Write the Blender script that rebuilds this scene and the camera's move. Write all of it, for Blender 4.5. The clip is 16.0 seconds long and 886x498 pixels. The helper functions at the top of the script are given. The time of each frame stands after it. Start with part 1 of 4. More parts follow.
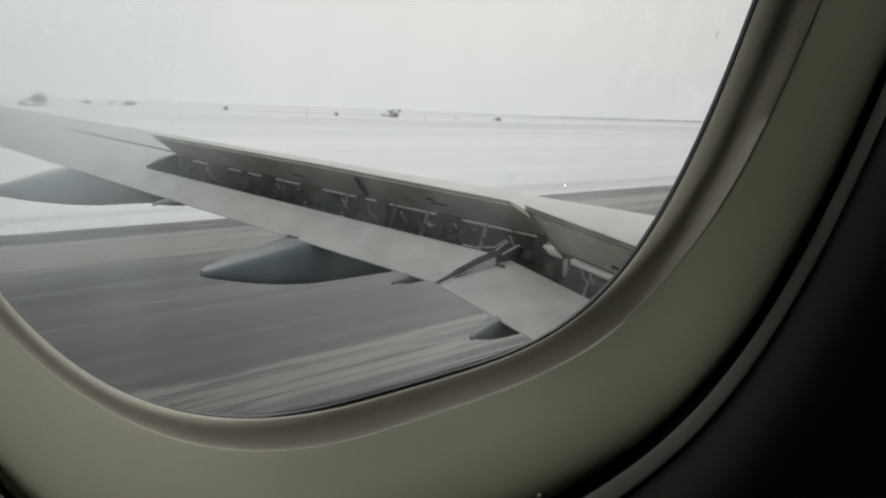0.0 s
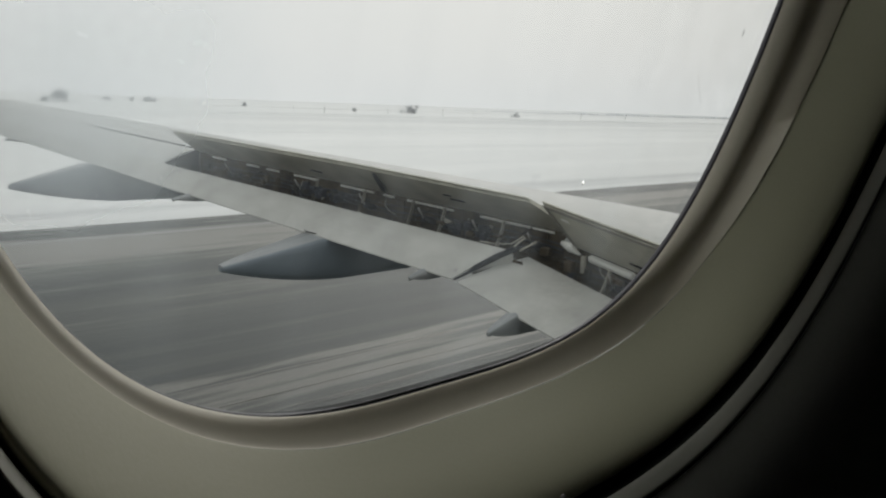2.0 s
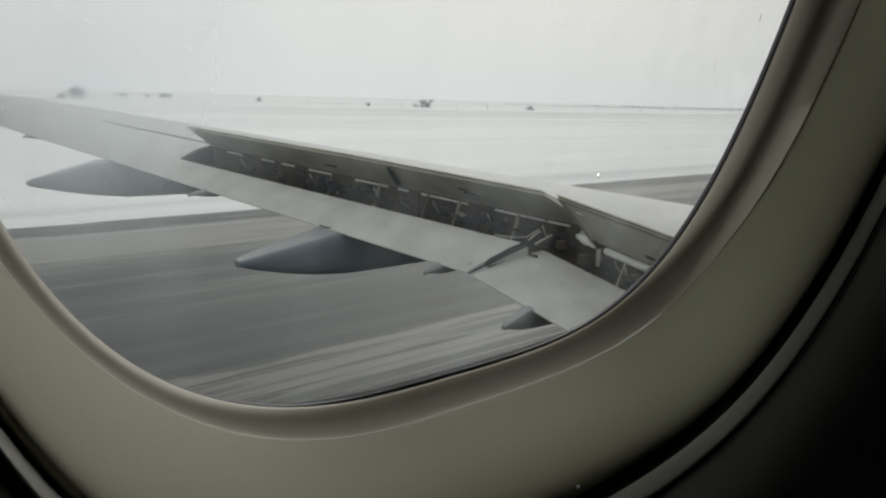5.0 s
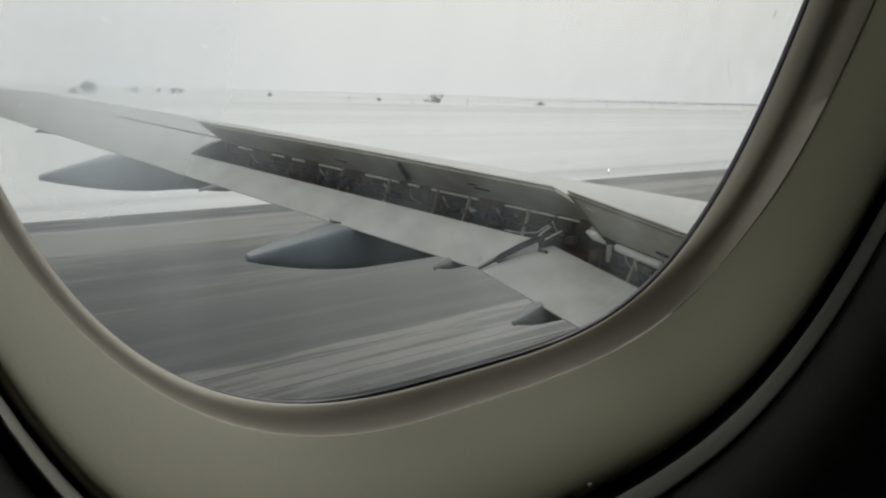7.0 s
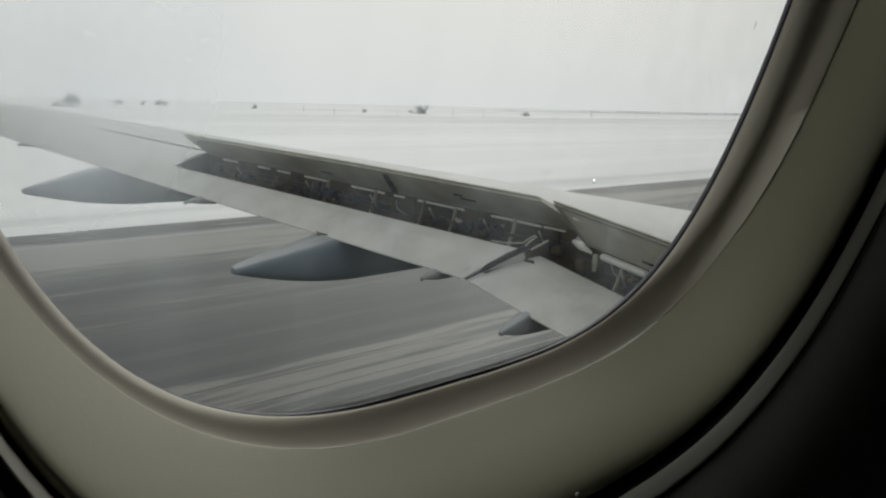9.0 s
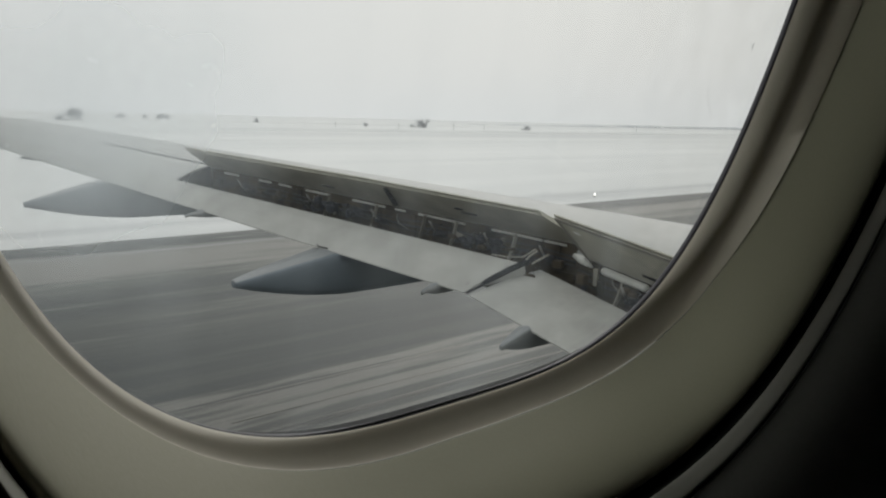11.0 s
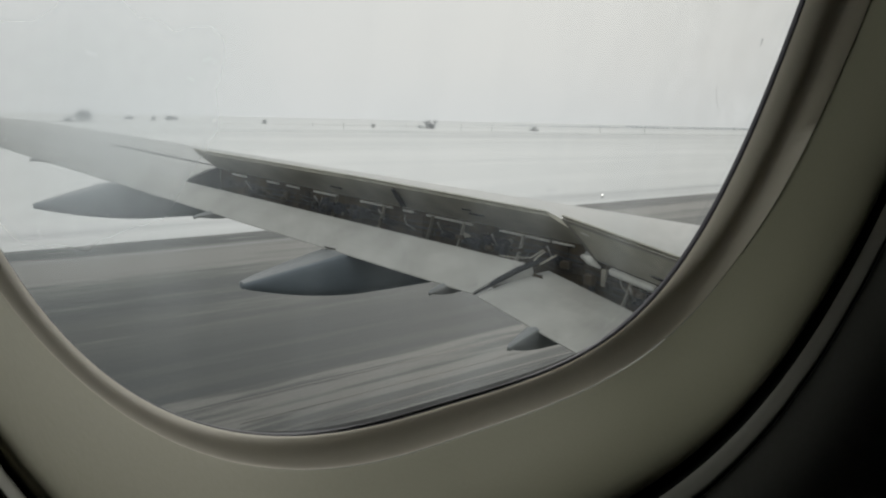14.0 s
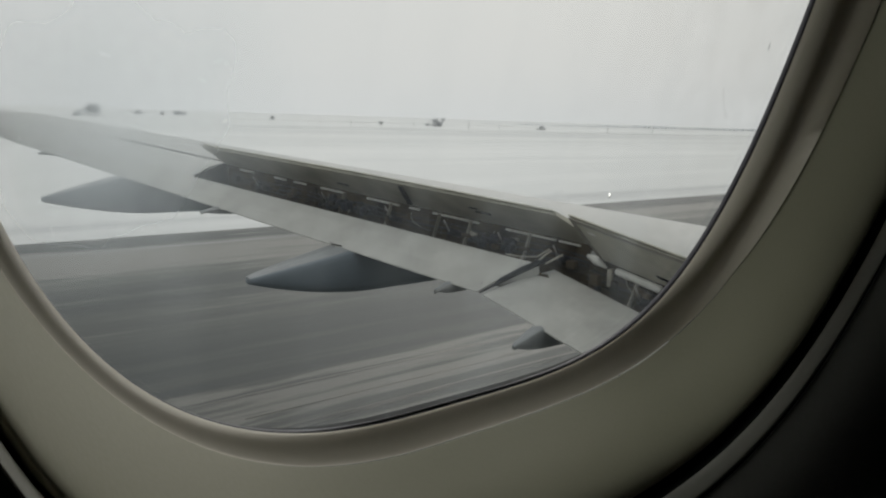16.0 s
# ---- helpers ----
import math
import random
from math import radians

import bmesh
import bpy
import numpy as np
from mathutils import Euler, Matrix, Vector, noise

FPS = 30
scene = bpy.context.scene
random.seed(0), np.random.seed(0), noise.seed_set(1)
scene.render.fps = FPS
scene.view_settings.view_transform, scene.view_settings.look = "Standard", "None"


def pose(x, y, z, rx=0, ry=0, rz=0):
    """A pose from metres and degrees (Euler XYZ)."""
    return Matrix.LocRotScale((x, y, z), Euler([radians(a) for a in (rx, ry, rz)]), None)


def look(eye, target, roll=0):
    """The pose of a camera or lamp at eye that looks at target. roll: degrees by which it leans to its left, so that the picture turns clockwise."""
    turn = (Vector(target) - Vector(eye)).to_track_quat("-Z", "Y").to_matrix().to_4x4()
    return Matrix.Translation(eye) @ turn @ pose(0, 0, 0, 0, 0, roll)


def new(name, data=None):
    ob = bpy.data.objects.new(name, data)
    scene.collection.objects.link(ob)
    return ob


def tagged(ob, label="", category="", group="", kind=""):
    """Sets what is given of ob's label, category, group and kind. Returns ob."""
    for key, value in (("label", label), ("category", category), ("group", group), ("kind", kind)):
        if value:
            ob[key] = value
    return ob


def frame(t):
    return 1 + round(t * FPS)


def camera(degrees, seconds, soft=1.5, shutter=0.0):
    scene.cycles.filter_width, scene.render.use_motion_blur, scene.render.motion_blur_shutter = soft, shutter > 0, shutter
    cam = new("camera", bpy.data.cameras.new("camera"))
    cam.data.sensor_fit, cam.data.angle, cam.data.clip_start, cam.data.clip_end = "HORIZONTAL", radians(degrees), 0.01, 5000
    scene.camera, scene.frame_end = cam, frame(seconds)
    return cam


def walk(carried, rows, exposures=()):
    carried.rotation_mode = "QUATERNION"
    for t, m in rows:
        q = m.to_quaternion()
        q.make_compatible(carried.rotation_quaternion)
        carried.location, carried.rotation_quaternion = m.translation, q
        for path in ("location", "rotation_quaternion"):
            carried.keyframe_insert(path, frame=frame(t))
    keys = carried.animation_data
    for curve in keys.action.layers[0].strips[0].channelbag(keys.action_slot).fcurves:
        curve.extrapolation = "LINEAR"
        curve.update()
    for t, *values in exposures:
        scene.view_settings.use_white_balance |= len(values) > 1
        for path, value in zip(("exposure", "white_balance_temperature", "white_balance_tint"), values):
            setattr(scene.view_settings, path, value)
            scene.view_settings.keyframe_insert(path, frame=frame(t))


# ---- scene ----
# ---------------------------------------------------------------- camera and walk
cam = camera(57.0, 16.0, soft=2.2)
PATH = [
    (0, (0.0022, 0.0000, 4.3496), (1.4008, 1.3901, 4.0153), 2.04),
    (0.5, (0.0024, 0.0026, 4.3492), (1.3885, 1.4054, 4.0158), 2.27),
    (1, (0.0004, -0.0003, 4.3500), (1.3886, 1.3968, 4.0021), 1.93),
    (1.5, (0.0019, 0.0013, 4.3501), (1.3671, 1.4235, 4.0129), 2.16),
    (2, (0.0009, 0.0013, 4.3504), (1.3685, 1.4192, 4.0055), 2.05),
    (2.5, (0.0044, 0.0055, 4.3480), (1.3322, 1.4584, 3.9929), 1.46),
    (3, (0.0036, 0.0036, 4.3487), (1.3369, 1.4501, 3.9882), 1.41),
    (3.5, (0.0033, 0.0038, 4.3489), (1.3481, 1.4418, 3.9971), 1.80),
    (4, (0.0034, 0.0018, 4.3486), (1.3486, 1.4380, 3.9910), 1.44),
    (6.5, (0.0010, 0.0028, 4.3496), (1.3296, 1.4518, 3.9823), 1.87),
    (7, (0.0019, 0.0025, 4.3495), (1.3223, 1.4576, 3.9766), 1.61),
    (7.5, (0.0019, 0.0037, 4.3493), (1.3156, 1.4662, 3.9817), 1.74),
    (8, (0.0019, 0.0025, 4.3494), (1.3247, 1.4588, 3.9896), 1.40),
    (8.5, (0.0012, 0.0030, 4.3497), (1.3229, 1.4605, 3.9905), 1.44),
    (9, (0.0017, 0.0020, 4.3496), (1.3491, 1.4389, 4.0036), 1.31),
    (9.5, (0.0020, 0.0026, 4.3506), (1.3520, 1.4439, 4.0335), 1.56),
    (12, (0.0013, 0.0007, 4.3515), (1.3442, 1.4493, 4.0382), 1.09),
    (12.5, (0.0030, 0.0014, 4.3506), (1.3281, 1.4676, 4.0432), 0.79),
    (13, (0.0022, 0.0019, 4.3510), (1.3300, 1.4647, 4.0392), 0.92),
    (13.5, (0.0033, 0.0037, 4.3505), (1.3289, 1.4715, 4.0531), 1.30),
    (14, (0.0033, 0.0022, 4.3503), (1.3389, 1.4579, 4.0391), 1.25),
    (14.5, (0.0028, 0.0014, 4.3503), (1.3460, 1.4474, 4.0262), 1.34),
    (15, (0.0038, 0.0031, 4.3507), (1.3125, 1.4817, 4.0329), 1.51),
    (15.5, (0.0023, 0.0015, 4.3509), (1.3270, 1.4644, 4.0263), 1.78),
    (16, (0.0023, 0.0011, 4.3512), (1.3264, 1.4662, 4.0346), 1.87),
]
EXPOSURES = [(0, 0.0), (9.5, -0.01), (12, -0.08), (14, -0.10), (15, -0.12), (16, -0.17)]
walk(cam, [(t, look(eye, target, roll)) for t, eye, target, roll in PATH], EXPOSURES)

# ---------------------------------------------------------------- world and sun: bright overcast
SUN_EL, SUN_AZ = 30.0, 52.0
world = bpy.data.worlds.new("overcast")
world.use_nodes = True
scene.world = world
wn, wl = world.node_tree.nodes, world.node_tree.links
wn.clear()
sky = wn.new("ShaderNodeTexSky")
sky.sky_type = "NISHITA"
sky.sun_disc = False
sky.sun_elevation, sky.sun_rotation = radians(SUN_EL), radians(SUN_AZ)
sky.dust_density, sky.air_density = 6.0, 1.5
sky_level = wn.new("ShaderNodeVectorMath")
sky_level.operation = "SCALE"
sky_level.inputs["Scale"].default_value = 0.10
cloud = wn.new("ShaderNodeMix")
cloud.data_type = "RGBA"
cloud.inputs["Factor"].default_value = 0.97
cloud.inputs["B"].default_value = (0.82, 0.845, 0.84, 1)
back = wn.new("ShaderNodeBackground")
back.inputs["Strength"].default_value = 0.90
wout = wn.new("ShaderNodeOutputWorld")
wl.new(sky.outputs["Color"], sky_level.inputs[0])
wl.new(sky_level.outputs["Vector"], cloud.inputs["A"])
wl.new(cloud.outputs["Result"], back.inputs["Color"])
wl.new(back.outputs["Background"], wout.inputs["Surface"])

sun = new("sun", bpy.data.lights.new("sun", "SUN"))
sun.data.energy, sun.data.angle, sun.data.color = 0.5, radians(40), (1.0, 0.97, 0.93)
az, el = radians(SUN_AZ), radians(SUN_EL)
sun.matrix_world = look((0, 0, 60), Vector((0, 0, 60)) - Vector((math.sin(az) * math.cos(el), math.cos(az) * math.cos(el), math.sin(el))))

# ---------------------------------------------------------------- materials


def material(name, base, dark=None, rough=0.6, metal=0.0, scale=6.0, fine=60.0, amount=0.5, bump=0.1, stretch=(1, 1, 1), coat=0.0, spec=0.5, dist=0.002):
    """A painted or bare surface: two scales of colour variation, roughness variation and fine relief, in metres."""
    m = bpy.data.materials.new(name)
    m.use_nodes = True
    n, l = m.node_tree.nodes, m.node_tree.links
    b = n["Principled BSDF"]
    co = n.new("ShaderNodeTexCoord")
    mp = n.new("ShaderNodeMapping")
    mp.inputs["Scale"].default_value = stretch
    l.new(co.outputs["Object"], mp.inputs["Vector"])
    big, small = n.new("ShaderNodeTexNoise"), n.new("ShaderNodeTexNoise")
    for node, s, d in ((big, scale, 5), (small, fine, 3)):
        node.inputs["Scale"].default_value, node.inputs["Detail"].default_value = s, d
        l.new(mp.outputs["Vector"], node.inputs["Vector"])
    blend = n.new("ShaderNodeMath")
    blend.operation = "MULTIPLY_ADD"
    l.new(small.outputs["Fac"], blend.inputs[0])
    blend.inputs[1].default_value = 0.35
    l.new(big.outputs["Fac"], blend.inputs[2])
    ramp = n.new("ShaderNodeMapRange")
    ramp.inputs["From Min"].default_value, ramp.inputs["From Max"].default_value = 0.45, 0.95
    ramp.inputs["To Max"].default_value = amount
    l.new(blend.outputs["Value"], ramp.inputs["Value"])
    mix = n.new("ShaderNodeMix")
    mix.data_type = "RGBA"
    dark = dark or tuple(c * 0.6 for c in base)
    mix.inputs["A"].default_value, mix.inputs["B"].default_value = (*base, 1), (*dark, 1)
    l.new(ramp.outputs["Result"], mix.inputs["Factor"])
    l.new(mix.outputs["Result"], b.inputs["Base Color"])
    rr = n.new("ShaderNodeMapRange")
    rr.inputs["To Min"].default_value, rr.inputs["To Max"].default_value = max(rough - 0.12, 0.02), min(rough + 0.12, 1)
    l.new(small.outputs["Fac"], rr.inputs["Value"])
    l.new(rr.outputs["Result"], b.inputs["Roughness"])
    b.inputs["Metallic"].default_value, b.inputs["Coat Weight"].default_value = metal, coat
    b.inputs["Specular IOR Level"].default_value = spec
    if bump:
        bp = n.new("ShaderNodeBump")
        bp.inputs["Strength"].default_value, bp.inputs["Distance"].default_value = bump, dist
        l.new(small.outputs["Fac"], bp.inputs["Height"])
        l.new(bp.outputs["Normal"], b.inputs["Normal"])
    return m


M_WING = material("wing_grey_paint", (0.445, 0.45, 0.43), (0.33, 0.33, 0.315), rough=0.5, scale=1.2, fine=9, amount=0.6, bump=0.05)
M_FLAP = material("flap_grey_paint", (0.47, 0.47, 0.44), (0.25, 0.245, 0.225), rough=0.5, scale=2.6, fine=18, amount=0.62, bump=0.05)
M_SPOILER = material("spoiler_underside", (0.58, 0.56, 0.47), (0.33, 0.315, 0.255), rough=0.6, scale=3.2, fine=22, amount=0.9, bump=0.06)
M_EDGE = material("spoiler_edge_darker", (0.30, 0.285, 0.25), (0.17, 0.16, 0.14), rough=0.6, scale=6, fine=30, bump=0.1)
# grimy brown, taken near black to put the deep bay's shade into the colour
M_BAY = material("bay_grimy_shaded_primer", (0.085, 0.062, 0.032), (0.003, 0.003, 0.005), rough=0.8, spec=0.2, scale=4.0, fine=30, amount=1.0, bump=0.3)
M_RIB = material("rib_pale_primer", (0.42, 0.40, 0.34), (0.22, 0.20, 0.16), rough=0.6, scale=9, fine=50, bump=0.1)
M_RIB_DIM = material("rib_darker_primer", (0.22, 0.20, 0.16), (0.10, 0.09, 0.07), rough=0.7, scale=9, fine=50, bump=0.1)
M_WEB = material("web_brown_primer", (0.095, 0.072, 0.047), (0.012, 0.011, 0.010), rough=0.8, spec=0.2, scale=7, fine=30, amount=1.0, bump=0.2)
M_STRIP = material("hinge_strip_white", (0.72, 0.72, 0.68), (0.5, 0.5, 0.46), rough=0.45, scale=8, fine=40, bump=0.05)
M_FAIRING = material("fairing_blue_grey", (0.168, 0.200, 0.225), (0.115, 0.138, 0.157), rough=0.5, scale=2.0, fine=12, amount=0.6, bump=0.04)
M_SMALL = material("fairing_worn_grey", (0.165, 0.176, 0.174), (0.10, 0.11, 0.11), rough=0.55, scale=6.0, fine=30, amount=0.7, bump=0.04)
M_DECK = material("deck_paler_grey", (0.27, 0.285, 0.29), (0.20, 0.212, 0.218), rough=0.5, scale=3, fine=16, amount=0.7, bump=0.04)
M_WEDGE = material("wedge_grey_paint", (0.34, 0.345, 0.34), (0.25, 0.255, 0.25), rough=0.5, scale=4, fine=20, amount=0.6, bump=0.04)
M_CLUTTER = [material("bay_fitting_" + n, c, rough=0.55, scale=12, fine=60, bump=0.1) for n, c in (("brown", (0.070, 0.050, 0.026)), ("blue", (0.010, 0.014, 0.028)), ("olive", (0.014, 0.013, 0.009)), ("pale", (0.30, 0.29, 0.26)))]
M_RUBBER = material("seal_black_rubber", (0.012, 0.013, 0.017), (0.006, 0.006, 0.007), rough=0.8, spec=0.1, scale=20, fine=120, bump=0.1)
M_HOSE = material("hose_dark", (0.020, 0.023, 0.032), (0.008, 0.008, 0.011), rough=0.5, scale=20, fine=80, bump=0.1)
M_STEEL = material("bare_steel", (0.45, 0.44, 0.42), (0.25, 0.24, 0.22), rough=0.4, metal=0.8, scale=20, fine=90, bump=0.05)
M_REVEAL = material("reveal_plastic", (0.445, 0.428, 0.300), (0.385, 0.37, 0.256), rough=0.55, scale=9, fine=900, amount=0.5, bump=0.10, dist=0.0003)
M_RING = material("window_ring_plastic", (0.72, 0.66, 0.53), (0.64, 0.58, 0.46), rough=0.45, scale=12, fine=700, amount=0.5, bump=0.05, dist=0.0002)
# near-black base puts the slot's unlit depth into the colour
M_SLOT = material("slot_black", (0.020, 0.019, 0.018), (0.012, 0.012, 0.011), rough=0.8, spec=0.1, scale=20, fine=300, bump=0.1, dist=0.0003)
M_SPECK = material("dried_deposit", (0.62, 0.62, 0.60), (0.45, 0.45, 0.44), rough=0.8, scale=60, fine=600, bump=0.1, dist=0.0002)
M_SPECK.node_tree.nodes["Principled BSDF"].inputs["Alpha"].default_value = 0.25
M_GASKET = material("pane_gasket", (0.085, 0.080, 0.094), (0.055, 0.052, 0.060), rough=0.5, scale=30, fine=300, bump=0.1, dist=0.0003)
M_FRAME = material("outer_frame_dark", (0.022, 0.022, 0.020), (0.012, 0.012, 0.011), rough=0.9, spec=0.1, scale=30, fine=300, bump=0.1, dist=0.0003)
M_LIP = material("trim_lip_plastic", (0.45, 0.44, 0.375), (0.38, 0.37, 0.31), rough=0.45, scale=14, fine=700, amount=0.5, bump=0.05, dist=0.0002)
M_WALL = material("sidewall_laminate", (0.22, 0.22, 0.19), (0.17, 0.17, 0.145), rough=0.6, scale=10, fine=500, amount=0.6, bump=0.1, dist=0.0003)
# unseen cabin lining, kept dark so that little light bounces back
M_CABIN = material("cabin_dark_lining", (0.085, 0.083, 0.076), (0.06, 0.059, 0.054), rough=0.8, scale=3, fine=80, bump=0.1)
M_SKIN = material("fuselage_skin", (0.55, 0.56, 0.56), (0.45, 0.46, 0.46), rough=0.4, scale=2, fine=20, bump=0.03)
# far twigs and trees are paled in colour to imitate haze
M_BUSH = material("haze_pale_twigs", (0.48, 0.49, 0.50), (0.32, 0.325, 0.33), rough=0.9, scale=0.6, fine=4, bump=0)
M_TREELINE = material("haze_pale_treeline", (0.74, 0.75, 0.76), (0.56, 0.57, 0.58), rough=0.95, scale=0.05, fine=0.4, bump=0)
M_POST = material("weathered_post", (0.34, 0.33, 0.33), (0.22, 0.22, 0.22), rough=0.8, scale=4, fine=20, bump=0)


def streaked(name, colours, layers, rough, bump=0.0, dist=0.02, verge=None, bands=()):
    """Ground swept lengthwise: bands of noise drawn out along x. layers: (x scale, y scale, weight).
    bands: (lateral place, half width, strength) of feathered slush lines that wheels left."""
    m = bpy.data.materials.new(name)
    m.use_nodes = True
    n, l = m.node_tree.nodes, m.node_tree.links
    b = n["Principled BSDF"]
    co = n.new("ShaderNodeTexCoord")
    total = None
    for sx, sy, weight in layers:
        mp, no = n.new("ShaderNodeMapping"), n.new("ShaderNodeTexNoise")
        mp.inputs["Scale"].default_value = (sx, sy, 1)
        mp.inputs["Location"].default_value = (3.1 * sy, 7.7, 0)
        no.inputs["Scale"].default_value, no.inputs["Detail"].default_value = 1.0, 4
        l.new(co.outputs["Object"], mp.inputs["Vector"])
        l.new(mp.outputs["Vector"], no.inputs["Vector"])
        add = n.new("ShaderNodeMath")
        add.operation = "MULTIPLY_ADD"
        l.new(no.outputs["Fac"], add.inputs[0])
        add.inputs[1].default_value = weight
        if total:
            l.new(total, add.inputs[2])
        else:
            add.inputs[2].default_value = 0
        total = add.outputs["Value"]
    if verge:
        # more snow has blown onto the strip between two lateral places
        sep, rise, add = n.new("ShaderNodeSeparateXYZ"), n.new("ShaderNodeMapRange"), n.new("ShaderNodeMath")
        l.new(co.outputs["Object"], sep.inputs["Vector"])
        l.new(sep.outputs["Y"], rise.inputs["Value"])
        rise.interpolation_type = "SMOOTHSTEP"
        rise.inputs["From Min"].default_value, rise.inputs["From Max"].default_value = verge[0], verge[1]
        rise.inputs["To Min"].default_value, rise.inputs["To Max"].default_value = 0.0, verge[2]
        add.operation = "ADD"
        l.new(rise.outputs["Result"], add.inputs[0])
        l.new(total, add.inputs[1])
        total = add.outputs["Value"]
    if bands:
        sep, mp, drift, patchy = n.new("ShaderNodeSeparateXYZ"), n.new("ShaderNodeMapping"), n.new("ShaderNodeTexNoise"), n.new("ShaderNodeTexNoise")
        mp.inputs["Scale"].default_value = (0.10, 1.3, 1)
        l.new(co.outputs["Object"], sep.inputs["Vector"])
        l.new(co.outputs["Object"], mp.inputs["Vector"])
        for node, sc, d in ((drift, 1.0, 2), (patchy, 2.4, 5)):
            node.inputs["Scale"].default_value, node.inputs["Detail"].default_value = sc, d
            l.new(mp.outputs["Vector"], node.inputs["Vector"])
        wander = n.new("ShaderNodeMath")
        wander.operation = "MULTIPLY_ADD"
        l.new(drift.outputs["Fac"], wander.inputs[0])
        wander.inputs[1].default_value = 0.5
        l.new(sep.outputs["Y"], wander.inputs[2])
        cover = n.new("ShaderNodeMapRange")
        cover.inputs["From Min"].default_value, cover.inputs["From Max"].default_value = 0.34, 0.60
        cover.inputs["To Min"].default_value, cover.inputs["To Max"].default_value = 0.10, 1.0
        l.new(patchy.outputs["Fac"], cover.inputs["Value"])
        for place, half, strength in bands:
            off, fall, add = n.new("ShaderNodeMath"), n.new("ShaderNodeMapRange"), n.new("ShaderNodeMath")
            off.operation, add.operation = "SUBTRACT", "MULTIPLY_ADD"
            off.inputs[1].default_value = place + 0.25
            l.new(wander.outputs["Value"], off.inputs[0])
            mag = n.new("ShaderNodeMath")
            mag.operation = "ABSOLUTE"
            l.new(off.outputs["Value"], mag.inputs[0])
            fall.interpolation_type = "SMOOTHERSTEP"
            fall.inputs["From Min"].default_value, fall.inputs["From Max"].default_value = 0.2 * half, half
            fall.inputs["To Min"].default_value, fall.inputs["To Max"].default_value = strength, 0.0
            l.new(mag.outputs["Value"], fall.inputs["Value"])
            l.new(fall.outputs["Result"], add.inputs[0])
            l.new(cover.outputs["Result"], add.inputs[1])
            l.new(total, add.inputs[2])
            total = add.outputs["Value"]
    ramp = n.new("ShaderNodeValToRGB")
    els = ramp.color_ramp.elements
    while len(els) < len(colours):
        els.new(0.5)
    for e, (pos, c) in zip(els, colours):
        e.position, e.color = pos, (*c, 1)
    l.new(total, ramp.inputs["Fac"])
    l.new(ramp.outputs["Color"], b.inputs["Base Color"])
    b.inputs["Roughness"].default_value = rough
    b.inputs["Specular IOR Level"].default_value = 0.3
    if bump:
        bp = n.new("ShaderNodeBump")
        bp.inputs["Strength"].default_value, bp.inputs["Distance"].default_value = bump, dist
        l.new(total, bp.inputs["Height"])
        l.new(bp.outputs["Normal"], b.inputs["Normal"])
    return m


M_RUNWAY = streaked("runway_slush", [(0.40, (0.037, 0.044, 0.043)), (0.50, (0.048, 0.056, 0.053)), (0.58, (0.073, 0.079, 0.072)), (0.66, (0.195, 0.192, 0.174))],
                    [(0.010, 0.25, 0.36), (0.04, 0.7, 0.36), (0.10, 2.2, 0.16), (0.5, 7.0, 0.12)], 0.55, verge=(14.0, 27.0, 0.17),
                    bands=((8.85, 0.40, 0.32), (9.45, 0.20, 0.06), (10.08, 0.40, 0.37), (10.75, 0.75, 0.13), (11.30, 0.34, 0.20), (12.1, 0.40, 0.07), (13.20, 0.40, 0.10), (15.6, 0.40, 0.05), (18.4, 0.45, 0.08), (21.4, 0.7, 0.06), (23.9, 1.5, 0.10), (26.35, 1.5, -0.34)))
M_SLUSH = streaked("slush_ridge", [(0.36, (0.13, 0.13, 0.125)), (0.48, (0.26, 0.252, 0.235)), (0.62, (0.34, 0.33, 0.30))], [(0.08, 1.6, 0.5), (0.5, 5.0, 0.5)], 0.8, 0.4, 0.02)
M_PAINT = streaked("worn_runway_paint", [(0.38, (0.13, 0.134, 0.13)), (0.50, (0.20, 0.203, 0.196)), (0.62, (0.32, 0.32, 0.31))], [(0.02, 1.0, 0.5), (0.1, 4.0, 0.5)], 0.8)
M_SNOW = streaked("wind_packed_snow", [(0.38, (0.57, 0.575, 0.57)), (0.47, (0.75, 0.755, 0.74)), (0.6, (0.85, 0.852, 0.835))],
                  [(0.0012, 0.022, 0.5), (0.005, 0.15, 0.35), (0.08, 0.8, 0.15)], 0.9)


